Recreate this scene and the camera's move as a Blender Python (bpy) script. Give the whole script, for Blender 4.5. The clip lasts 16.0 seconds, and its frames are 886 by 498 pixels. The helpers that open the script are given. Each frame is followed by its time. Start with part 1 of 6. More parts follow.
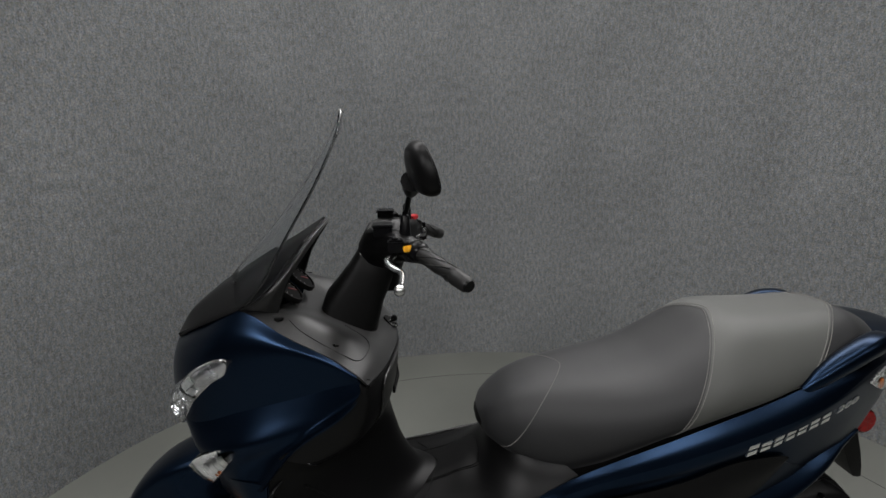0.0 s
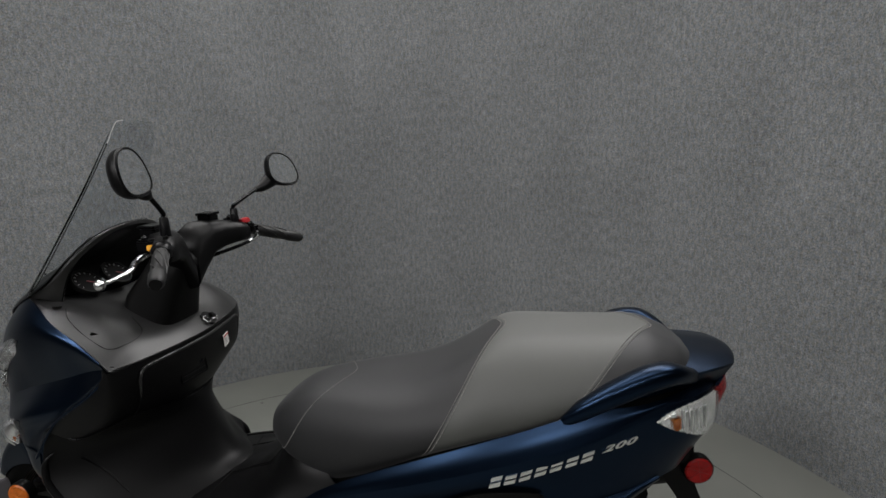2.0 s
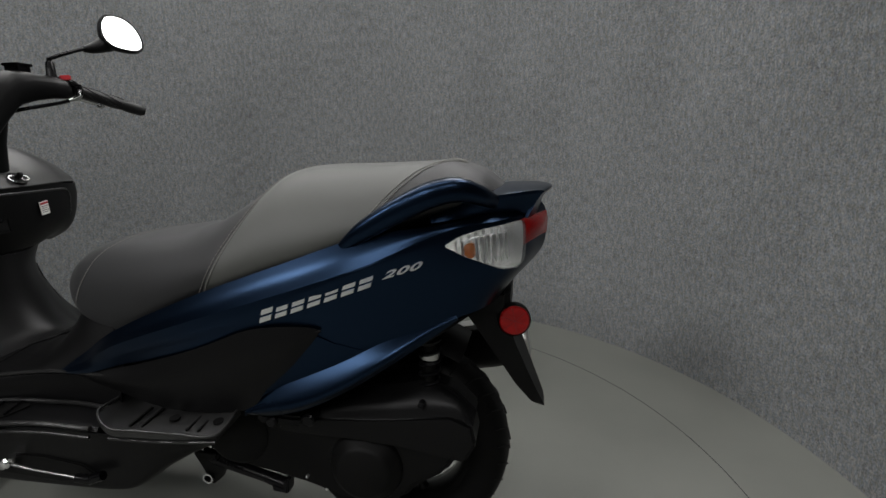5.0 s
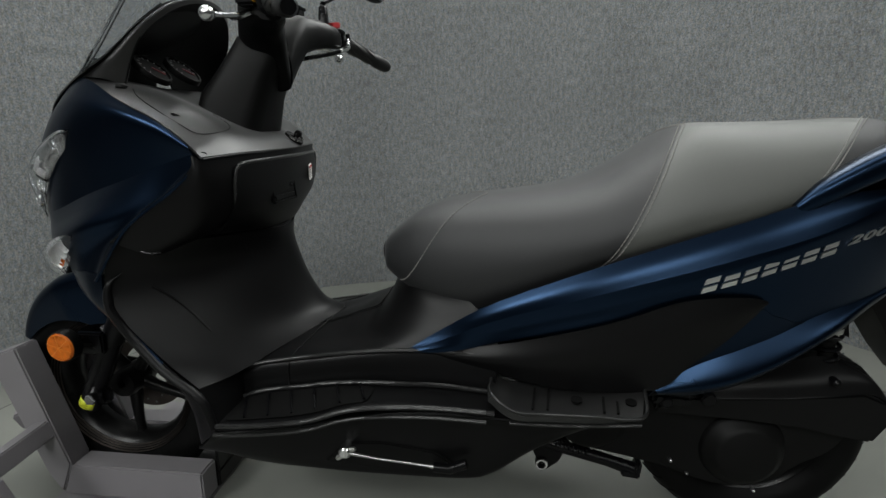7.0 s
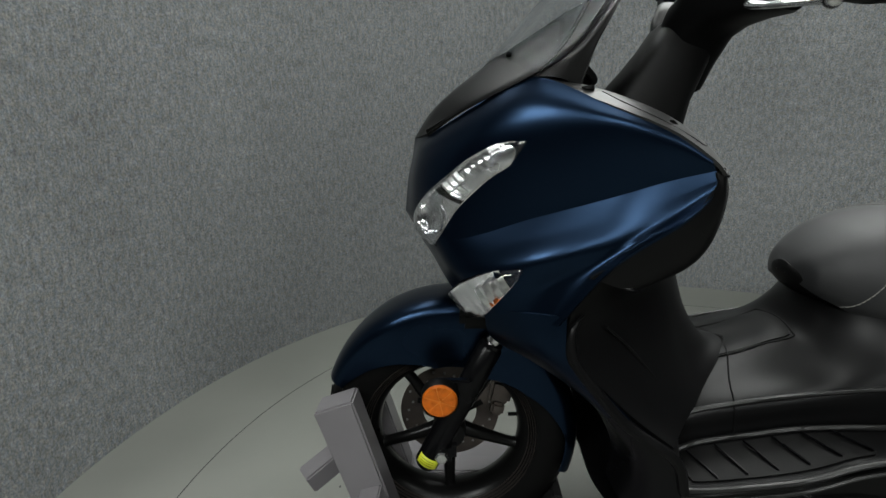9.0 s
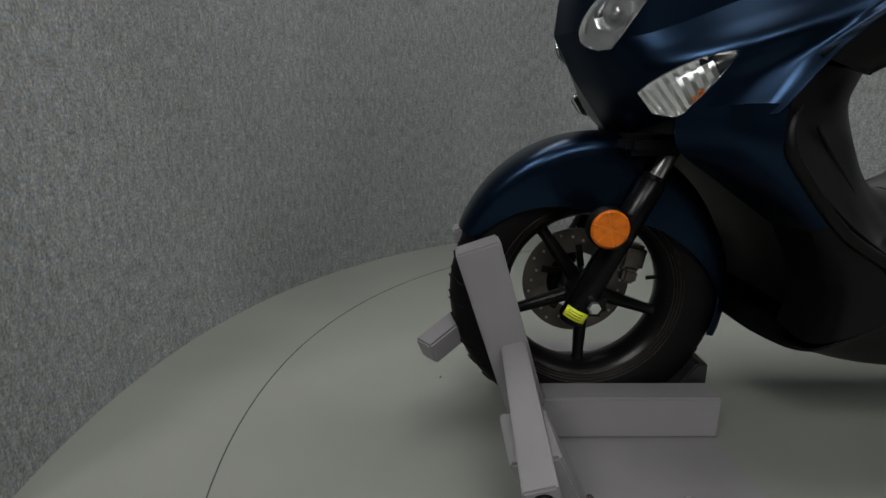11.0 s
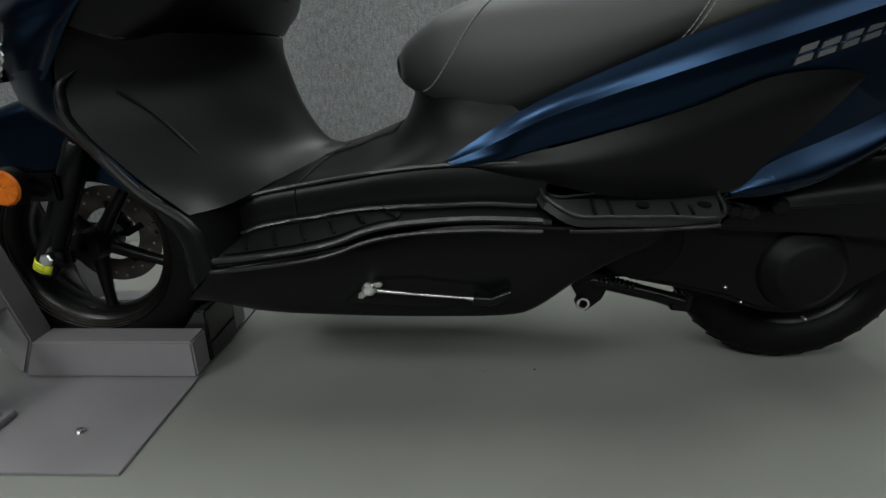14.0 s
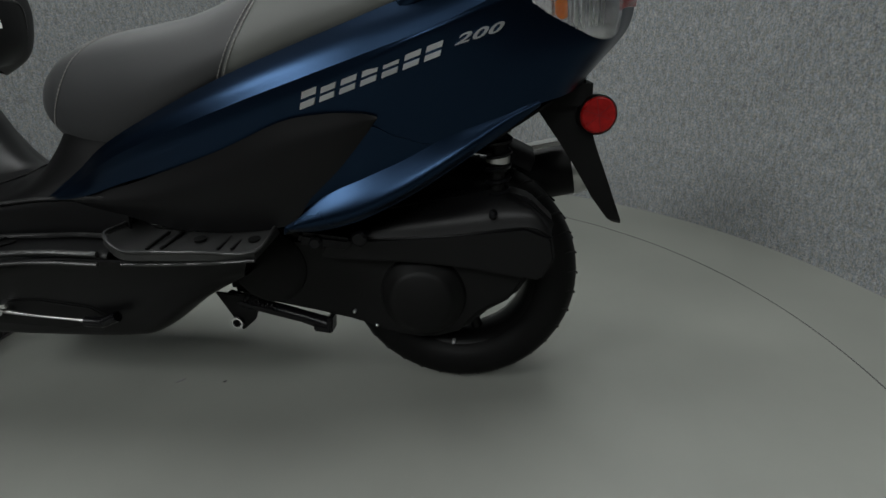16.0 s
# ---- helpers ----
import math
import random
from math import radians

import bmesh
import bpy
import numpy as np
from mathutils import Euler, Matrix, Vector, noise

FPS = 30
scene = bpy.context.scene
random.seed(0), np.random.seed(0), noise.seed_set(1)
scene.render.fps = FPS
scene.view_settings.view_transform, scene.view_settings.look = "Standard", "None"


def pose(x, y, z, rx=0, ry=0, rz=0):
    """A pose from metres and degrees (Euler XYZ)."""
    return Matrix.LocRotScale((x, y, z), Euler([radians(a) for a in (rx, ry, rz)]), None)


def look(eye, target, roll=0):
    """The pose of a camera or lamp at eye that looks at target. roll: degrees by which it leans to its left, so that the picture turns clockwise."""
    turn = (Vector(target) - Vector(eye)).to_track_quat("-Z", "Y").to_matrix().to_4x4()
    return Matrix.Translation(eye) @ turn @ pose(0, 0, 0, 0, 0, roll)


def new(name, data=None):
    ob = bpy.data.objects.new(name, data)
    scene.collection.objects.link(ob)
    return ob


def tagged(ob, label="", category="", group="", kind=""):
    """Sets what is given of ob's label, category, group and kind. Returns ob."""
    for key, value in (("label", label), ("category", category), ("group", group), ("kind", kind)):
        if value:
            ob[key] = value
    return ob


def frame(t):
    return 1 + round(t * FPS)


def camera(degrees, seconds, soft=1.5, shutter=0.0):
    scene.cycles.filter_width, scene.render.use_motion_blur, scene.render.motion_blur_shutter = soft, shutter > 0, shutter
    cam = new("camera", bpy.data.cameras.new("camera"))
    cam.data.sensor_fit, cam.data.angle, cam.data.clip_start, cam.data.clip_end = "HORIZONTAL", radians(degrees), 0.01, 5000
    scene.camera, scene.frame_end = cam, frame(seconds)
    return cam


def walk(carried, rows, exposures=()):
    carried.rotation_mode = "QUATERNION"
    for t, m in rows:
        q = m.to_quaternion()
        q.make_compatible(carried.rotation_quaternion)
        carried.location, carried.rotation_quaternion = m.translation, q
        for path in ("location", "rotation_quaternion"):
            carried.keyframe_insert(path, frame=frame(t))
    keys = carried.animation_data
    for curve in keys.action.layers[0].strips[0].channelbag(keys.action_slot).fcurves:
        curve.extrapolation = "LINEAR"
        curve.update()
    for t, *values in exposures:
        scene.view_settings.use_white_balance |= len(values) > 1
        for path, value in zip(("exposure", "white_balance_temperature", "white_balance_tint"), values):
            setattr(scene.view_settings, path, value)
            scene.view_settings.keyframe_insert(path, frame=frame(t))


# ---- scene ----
cam = camera(79.1, 16.0)
PATH = [
    (0, (0.487, -1.257, 1.321), (0.636, 0.691, 0.891), -0.6),
    (0.5, (0.689, -1.236, 1.307), (0.719, 0.719, 0.884), -0.7),
    (1, (0.906, -1.218, 1.302), (0.754, 0.735, 0.9), -1.3),
    (1.5, (1.139, -1.231, 1.288), (0.872, 0.712, 0.895), -1.6),
    (2, (1.343, -1.21, 1.295), (0.997, 0.72, 0.902), -1.9),
    (2.5, (1.525, -1.144, 1.281), (1.148, 0.782, 0.893), -1.9),
    (3, (1.691, -1.092, 1.257), (1.275, 0.826, 0.869), -2.5),
    (3.2, (1.748, -1.08, 1.244), (1.326, 0.837, 0.862), -2.4),
    (5.3, (1.729, -1.095, 0.882), (1.4, 0.834, 0.465), -1.2),
    (5.5, (1.657, -1.101, 0.869), (1.324, 0.824, 0.44), -1.4),
    (6, (1.428, -1.13, 0.862), (1.104, 0.801, 0.452), -1.3),
    (6.5, (1.191, -1.14, 0.878), (0.917, 0.79, 0.431), -0.7),
    (7, (0.929, -1.113, 0.878), (0.694, 0.817, 0.407), -0.5),
    (7.5, (0.687, -1.091, 0.9), (0.492, 0.837, 0.406), -0.3),
    (8, (0.454, -1.096, 0.911), (0.274, 0.836, 0.426), -0.3),
    (8.5, (0.225, -1.097, 0.908), (0.137, 0.847, 0.444), -0.3),
    (9, (0.029, -1.013, 0.905), (-0.029, 0.925, 0.417), -0.6),
    (9.2, (-0.04, -0.989, 0.912), (-0.077, 0.948, 0.417), -0.6),
    (11.3, (-0.282, -0.989, 0.559), (-0.249, 0.951, 0.072), 0.5),
    (11.5, (-0.222, -0.987, 0.554), (-0.184, 0.941, 0.023), 0.6),
    (12, (-0.026, -0.972, 0.547), (-0.002, 0.941, -0.036), 0.1),
    (12.5, (0.146, -0.992, 0.561), (0.157, 0.9, -0.085), -0.0),
    (13, (0.358, -1.032, 0.605), (0.338, 0.859, -0.047), -0.3),
    (13.5, (0.55, -1.044, 0.612), (0.509, 0.849, -0.03), -0.5),
    (14, (0.78, -1.041, 0.61), (0.713, 0.845, -0.053), -0.9),
    (14.5, (0.964, -1.047, 0.622), (0.863, 0.834, -0.052), -1.0),
    (15, (1.184, -1.077, 0.654), (1.047, 0.799, -0.025), -1.5),
    (15.5, (1.364, -1.067, 0.665), (1.186, 0.801, -0.027), -1.8),
    (16, (1.545, -1.006, 0.678), (1.313, 0.849, -0.035), -2.2),
]
walk(cam, [(t, look(eye, target, roll)) for t, eye, target, roll in PATH],
     [(0, -0.14, 6500, 11), (1.2, -0.10, 6500, 11), (3.2, -0.16, 6500, 11), (5.5, 0.00, 6500, 9), (7.0, 0.14, 6400, 5), (8.0, 0.18, 6400, 4), (9.2, 0.17, 6400, 4), (11.3, 0.02, 6500, 7), (12.5, 0.06, 6500, 10), (14.0, 0.13, 6300, 3), (16.0, 0.11, 6310, 5)])

# ---- world and light ----
world = bpy.data.worlds.new("hall_air")
scene.world = world
world.use_nodes = True
world.node_tree.nodes["Background"].inputs[0].default_value = (0.5, 0.52, 0.55, 1)
world.node_tree.nodes["Background"].inputs[1].default_value = 0.01


def area_lamp(name, m, sx, sy, watts, colour):
    lamp = bpy.data.lights.new(name, "AREA")
    lamp.shape, lamp.size, lamp.size_y, lamp.energy, lamp.color = "RECTANGLE", sx, sy, watts, colour
    ob = new(name, lamp)
    ob.matrix_world = m
    return ob


CX, CY = 0.82, 0.0          # middle of the round booth
WALL_R, WALL_H = 1.785, 2.35
CEIL_Z = 5.65
X0, X1, Y0, Y1 = -8.9, 10.5, -9.6, 4.4      # the hall, added out of view
LAMPS = [                   # place, aim, width, depth, watts: unseen panels added in a ring round the booth, tilted towards it
    ((0.82, -7.50, 5.30), (0.82, 0.30, 0.60), 3.4, 1.4, 225.0),
    ((-3.20, -5.00, 5.20), (0.82, 0.30, 0.60), 2.4, 1.4, 240.0),
    ((4.84, -5.00, 5.20), (0.82, 0.30, 0.60), 2.4, 1.4, 42.0),
    ((-1.80, 1.50, 5.00), (0.82, 0.30, 0.60), 2.4, 1.4, 62.0),
    ((3.44, 1.50, 5.00), (0.82, 0.30, 0.60), 2.4, 1.4, 100.0),
    ((4.40, 2.40, 4.30), (0.30, 0.00, 0.90), 2.4, 1.4, 58.0),
    ((-0.50, 2.60, 5.00), (0.82, 0.30, 0.60), 2.0, 1.4, 42.0),
    ((1.95, 2.80, 4.30), (0.82, 0.30, 0.70), 2.2, 1.4, 78.0),
    ((0.75, -0.45, 5.45), (0.75, -0.40, 0.60), 3.2, 1.8, 60.0),
]
for eye, aim, w, d, watts in LAMPS:
    area_lamp("unseen_panel_light", look(eye, aim) @ pose(0, 0, -0.03), w, d, watts, (1.0, 0.99, 0.985))


# ---- materials ----
def material(name, colour, rough=0.5, metal=0.0, spec=0.5, vary=0.12, scale=6.0, fine=180.0, bump=0.02, coat=0.0, rough_vary=0.1, sheen=0.0):
    """A surface with a slow stain, a fine grain and a fine relief."""
    m = bpy.data.materials.new(name)
    m.use_nodes = True
    n, l = m.node_tree.nodes, m.node_tree.links
    b = n["Principled BSDF"]
    b.inputs["Roughness"].default_value, b.inputs["Metallic"].default_value = rough, metal
    b.inputs["Specular IOR Level"].default_value, b.inputs["Coat Weight"].default_value = spec, coat
    b.inputs["Sheen Weight"].default_value, b.inputs["Sheen Roughness"].default_value = sheen, 0.36
    b.inputs["Coat Roughness"].default_value = 0.08
    co = n.new("ShaderNodeTexCoord")
    slow, grain = n.new("ShaderNodeTexNoise"), n.new("ShaderNodeTexNoise")
    slow.inputs["Scale"].default_value, slow.inputs["Detail"].default_value = scale, 4
    grain.inputs["Scale"].default_value, grain.inputs["Detail"].default_value = fine, 3
    for k in (slow, grain):
        l.new(co.outputs["Object"], k.inputs["Vector"])
    ramp = n.new("ShaderNodeValToRGB")
    ramp.color_ramp.elements[0].position, ramp.color_ramp.elements[1].position = 0.3, 0.72
    ramp.color_ramp.elements[0].color = (*[c * (1 - vary) for c in colour], 1)
    ramp.color_ramp.elements[1].color = (*[min(1, c * (1 + vary)) for c in colour], 1)
    l.new(slow.outputs["Fac"], ramp.inputs["Fac"])
    l.new(ramp.outputs["Color"], b.inputs["Base Color"])
    if rough_vary:
        r = n.new("ShaderNodeMapRange")
        r.inputs["To Min"].default_value, r.inputs["To Max"].default_value = max(0.02, rough - rough_vary), min(1, rough + rough_vary)
        l.new(slow.outputs["Fac"], r.inputs["Value"])
        l.new(r.outputs["Result"], b.inputs["Roughness"])
    if bump:
        k = n.new("ShaderNodeBump")
        k.inputs["Strength"].default_value, k.inputs["Distance"].default_value = 1.0, bump * 0.01
        l.new(grain.outputs["Fac"], k.inputs["Height"])
        l.new(k.outputs["Normal"], b.inputs["Normal"])
    return m


def carpet_material():
    """Grey needle-felt carpet with flecks and faint upright streaks; its coordinates run along the round wall."""
    m = bpy.data.materials.new("grey_felt_carpet")
    m.use_nodes = True
    n, l = m.node_tree.nodes, m.node_tree.links
    b = n["Principled BSDF"]
    b.inputs["Roughness"].default_value, b.inputs["Specular IOR Level"].default_value = 0.95, 0.1
    uv = n.new("ShaderNodeUVMap")
    uv.uv_map = "run"

    def noise_at(sx, sy, detail, rough=0.6):
        mp, k = n.new("ShaderNodeMapping"), n.new("ShaderNodeTexNoise")
        mp.inputs["Scale"].default_value = (sx, sy, 1)
        k.inputs["Scale"].default_value, k.inputs["Detail"].default_value, k.inputs["Roughness"].default_value = 1.0, detail, rough
        l.new(uv.outputs[0], mp.inputs["Vector"])
        l.new(mp.outputs[0], k.inputs["Vector"])
        return k.outputs["Fac"]

    fleck, streak, cloud, tint = noise_at(170, 135, 5, 0.85), noise_at(70, 26, 3), noise_at(2.2, 1.3, 3), noise_at(90, 70, 2)

    def mix(kind, fac, a, c):
        k = n.new("ShaderNodeMix")
        k.data_type, k.blend_type = "RGBA", kind
        for slot, v in (("Factor", fac), ("A", a), ("B", c)):
            i = [s for s in k.inputs if s.name == slot and (slot == "Factor" and s.type == "VALUE" or slot != "Factor" and s.type == "RGBA")][0]
            if isinstance(v, (tuple, float)):
                i.default_value = v
            else:
                l.new(v, i)
        return [s for s in k.outputs if s.type == "RGBA"][0]

    def ramp(fac, stops):
        k = n.new("ShaderNodeValToRGB")
        k.color_ramp.elements[0].position, k.color_ramp.elements[0].color = stops[0][0], (*stops[0][1], 1)
        k.color_ramp.elements[1].position, k.color_ramp.elements[1].color = stops[-1][0], (*stops[-1][1], 1)
        for p, c in stops[1:-1]:
            k.color_ramp.elements.new(p).color = (*c, 1)
        l.new(fac, k.inputs["Fac"])
        return k.outputs["Color"]

    base = ramp(fleck, [(0.34, (0.082, 0.084, 0.086)), (0.5, (0.180, 0.183, 0.182)), (0.66, (0.300, 0.300, 0.293))])
    hue = ramp(tint, [(0.35, (0.91, 0.985, 1.08)), (0.65, (1.05, 1.02, 0.95))])
    lines = ramp(streak, [(0.32, (0.76, 0.76, 0.76)), (0.68, (1.23, 1.23, 1.23))])
    slow = ramp(cloud, [(0.3, (0.88, 0.88, 0.88)), (0.7, (1.1, 1.1, 1.1))])
    c = mix("MULTIPLY", 1.0, base, hue)
    c = mix("MULTIPLY", 1.0, c, lines)
    c = mix("MULTIPLY", 1.0, c, slow)
    l.new(c, b.inputs["Base Color"])
    k = n.new("ShaderNodeBump")
    k.inputs["Strength"].default_value, k.inputs["Distance"].default_value = 0.8, 0.003
    l.new(fleck, k.inputs["Height"])
    l.new(k.outputs["Normal"], b.inputs["Normal"])
    return m


def glass_material(name, colour, rough=0.02, ior=1.45, keep=0.0):
    m = bpy.data.materials.new(name)
    m.use_nodes = True
    b = m.node_tree.nodes["Principled BSDF"]
    b.inputs["Base Color"].default_value = (*colour, 1)
    b.inputs["Transmission Weight"].default_value, b.inputs["Roughness"].default_value, b.inputs["IOR"].default_value = 1.0 - keep, rough, ior
    return m


def glow_material(name, colour, strength):
    m = bpy.data.materials.new(name)
    m.use_nodes = True
    b = m.node_tree.nodes["Principled BSDF"]
    b.inputs["Base Color"].default_value = b.inputs["Emission Color"].default_value = (*colour, 1)
    b.inputs["Emission Strength"].default_value = strength
    return m


CARPET = carpet_material()
FLOOR = material("grey_floor_paint", (0.162, 0.166, 0.150), 0.50, vary=0.07, scale=3.2, fine=60, bump=0.01, rough_vary=0.05)
SEAMLINE = material("dark_floor_joint", (0.03, 0.03, 0.03), 0.8)
WHITE = material("grey_ceiling_paint", (0.20, 0.20, 0.20), 0.8, vary=0.04)
HALL = material("unseen_dark_wall", (0.055, 0.055, 0.056), 0.8, vary=0.08)
HALLFLOOR = material("unseen_dark_floor", (0.050, 0.050, 0.048), 0.7, vary=0.15, scale=2.0)
BLUE = material("matte_blue_paint", (0.0080, 0.0172, 0.0360), 0.28, metal=0.95, vary=0.06, scale=3, fine=900, bump=0.0003, rough_vary=0.02)
BLACK = material("black_grained_plastic", (0.0024, 0.0024, 0.0026), 0.40, spec=0.155, sheen=0.005, vary=0.15, scale=4, fine=600, bump=0.003, rough_vary=0.04)
GLOSSY = material("satin_black_plastic", (0.0025, 0.0025, 0.0030), 0.28, spec=0.15, vary=0.12, scale=4, fine=500, bump=0.001, rough_vary=0.05)
DEEP = material("dull_black_plastic", (0.003, 0.003, 0.003), 0.5, spec=0.12, vary=0.2, scale=6, bump=0.004)
RUBBER = material("tyre_rubber", (0.003, 0.003, 0.003), 0.5, spec=0.08, vary=0.2, scale=14, fine=120, bump=0.008)
# paler than the other blacks: on rims the highlight is in this colour
PALEBLACK = material("paler_black", (0.010, 0.010, 0.010), 0.38, spec=0.45, vary=0.3, scale=25, fine=500, bump=0.003, rough_vary=0.08)
GRIP = material("grip_rubber", (0.010, 0.010, 0.010), 0.5, spec=0.35, vary=0.2, scale=20, bump=0.004)
VINYL = material("charcoal_seat_vinyl", (0.0070, 0.0074, 0.0082), 0.58, spec=0.52, sheen=0.06, vary=0.1, scale=5, fine=420, bump=0.006, rough_vary=0.05)
VINYL2 = material("grey_seat_vinyl", (0.050, 0.052, 0.047), 0.60, spec=0.65, sheen=0.12, vary=0.08, scale=5, fine=420, bump=0.006, rough_vary=0.05)
DISC = material("dark_brake_disc", (0.11, 0.095, 0.085), 0.42, metal=0.85, vary=0.2, scale=30, fine=300)
PALEAMBER = material("pale_amber_edge", (0.58, 0.17, 0.015), 0.3)
PALERED = material("dark_red_edge", (0.10, 0.003, 0.003), 0.3)
# the black plastic again, paler with sheen: glancing light is in its colour
SHEENBLACK = material("black_plastic_with_sheen", (0.0060, 0.0060, 0.0060), 0.40, spec=0.50, sheen=0.12, vary=0.12, scale=5, fine=600, bump=0.003, rough_vary=0.04)
THREAD = material("pale_thread", (0.17, 0.165, 0.155), 0.8)
STEEL = material("grey_painted_steel", (0.155, 0.147, 0.155), 0.38, vary=0.1, scale=5, fine=160, bump=0.006)
SILVER = material("bright_metal", (0.62, 0.62, 0.62), 0.25, metal=1.0, vary=0.1, scale=20, bump=0.0)
ALLOY = material("brake_disc_steel", (0.45, 0.45, 0.44), 0.35, metal=1.0, vary=0.15, scale=30, fine=300)
# needle red dimmed: the shade under the hood is in the colour
DARKRED = material("hood_shaded_red_needle", (0.10, 0.008, 0.01), 0.5)
RIM = material("black_wheel_paint", (0.003, 0.003, 0.003), 0.30, spec=0.15, vary=0.1, scale=10, bump=0.01)
CHROME = material("silver_emblem", (0.82, 0.82, 0.81), 0.30, metal=1.0, vary=0.05, bump=0.0)
ORANGE = material("amber_reflector", (0.46, 0.105, 0.006), 0.30, spec=0.25, vary=0.25, scale=90, fine=400, bump=0.03)
RED = material("red_reflector", (0.20, 0.005, 0.005), 0.30, spec=0.25, vary=0.3, scale=90, fine=400, bump=0.03)
AMBERSW = material("yellow_switch", (0.85, 0.42, 0.02), 0.4)
YELLOW = material("yellow_label", (0.62, 0.66, 0.03), 0.5)
PAPER = material("white_label", (0.75, 0.74, 0.72), 0.5)
CLEAR = glass_material("clear_lens", (0.96, 0.97, 0.98))
SCREEN = glass_material("tinted_windscreen", (0.93, 0.94, 0.95), 0.0, 1.03)
SCREENEDGE = material("screen_edge", (0.03, 0.03, 0.03), 0.25)
REDLENS = glass_material("red_lens", (0.60, 0.012, 0.012), 0.08, keep=0.2)
MIRROR = material("mirror_glass", (0.85, 0.86, 0.87), 0.02, metal=1.0, vary=0.0, bump=0.0, rough_vary=0.0)
DIAL = material("black_dial", (0.003, 0.003, 0.003), 0.6, spec=0.08)
DIMMARK = material("dim_grey_marking", (0.15, 0.15, 0.15), 0.5)
REDMARK = material("red_marking", (0.38, 0.015, 0.02), 0.5)
PANEL = glow_material("lit_diffuser", (1.0, 0.985, 0.95), 1.5)


# ---- building helpers ----
def catmull(p, t):
    """A point on the smooth line through p; t runs from 0 to len(p) - 1."""
    i = min(int(t), len(p) - 2)
    f = t - i
    p1, p2 = p[i], p[i + 1]
    p0 = p[i - 1] if i else p1 * 2 - p2
    p3 = p[i + 2] if i + 2 < len(p) else p2 * 2 - p1
    return 0.5 * (2 * p1 + (p2 - p0) * f + (2 * p0 - 5 * p1 + 4 * p2 - p3) * f * f + (3 * p1 - p0 - 3 * p2 + p3) * f ** 3)


def smooth_line(points, n):
    p = [np.array(q, float) for q in points]
    return [catmull(p, (len(p) - 1) * i / n) for i in range(n + 1)]


def finish(bm, smooth=True, angle=None):
    bmesh.ops.recalc_face_normals(bm, faces=bm.faces)
    for f in bm.faces:
        f.smooth = smooth
    if angle:
        for e in bm.edges:
            if len(e.link_faces) == 2 and e.calc_face_angle(0) > radians(angle):
                e.smooth = False
    return bm


def grid_mesh(grid, thick=0.0, into=None):
    """Faces over a grid of points; with thick, a closed shell whose back lies on the side of the point into."""
    bm = bmesh.new()
    nu, nv = len(grid), len(grid[0])
    g = np.array(grid, float)
    front = [[bm.verts.new(g[i, j]) for j in range(nv)] for i in range(nu)]
    for i in range(nu - 1):
        for j in range(nv - 1):
            bm.faces.new((front[i][j], front[i + 1][j], front[i + 1][j + 1], front[i][j + 1]))
    if thick:
        du, dv = np.gradient(g, axis=0), np.gradient(g, axis=1)
        nrm = np.cross(du, dv)
        nrm /= np.linalg.norm(nrm, axis=2, keepdims=True) + 1e-9
        aim = np.array(into, float) - g.mean(axis=(0, 1))
        if (nrm.mean(axis=(0, 1)) @ aim) < 0:
            nrm = -nrm
        back = [[bm.verts.new(g[i, j] + nrm[i, j] * thick) for j in range(nv)] for i in range(nu)]
        for i in range(nu - 1):
            for j in range(nv - 1):
                bm.faces.new((back[i][j], back[i][j + 1], back[i + 1][j + 1], back[i + 1][j]))
        rim = [(i, 0) for i in range(nu)] + [(nu - 1, j) for j in range(1, nv)] + [(i, nv - 1) for i in range(nu - 2, -1, -1)] + [(0, j) for j in range(nv - 2, 0, -1)]
        for a, b in zip(rim, rim[1:] + rim[:1]):
            bm.faces.new((front[a[0]][a[1]], front[b[0]][b[1]], back[b[0]][b[1]], back[a[0]][a[1]]))
    return bm


def patch(rows, nu=24, nv=24, thick=0.004, into=(0.7, 0, 0.5), side=1, both=False):
    """A smooth sheet through rows of points. side -1 mirrors it to y > 0; both goes on through the middle to the other side."""
    rows = [[np.array((x, y * (1 if side > 0 else -1), z), float) for x, y, z in r] for r in rows]
    if both:
        rows = [r + [q * (1, -1, 1) for q in r[-2::-1]] for r in rows]
        nv *= 2
    lines = [smooth_line(r, nv) for r in rows]
    cols = [smooth_line([l[j] for l in lines], nu) for j in range(nv + 1)]
    grid = [[cols[j][i] for j in range(nv + 1)] for i in range(nu + 1)]
    bm = grid_mesh(grid, thick, into)
    return finish(bm, angle=50)


def loft(rings, close=True):
    """Skin over rings of equal length, closed at the ends."""
    bm = bmesh.new()
    vs = [[bm.verts.new(p) for p in r] for r in rings]
    k = len(rings[0])
    for a, b in zip(vs, vs[1:]):
        for j in range(k):
            bm.faces.new((a[j], a[(j + 1) % k], b[(j + 1) % k], b[j]))
    if close:
        bm.faces.new(vs[0]), bm.faces.new(vs[-1])
    return finish(bm, angle=45)


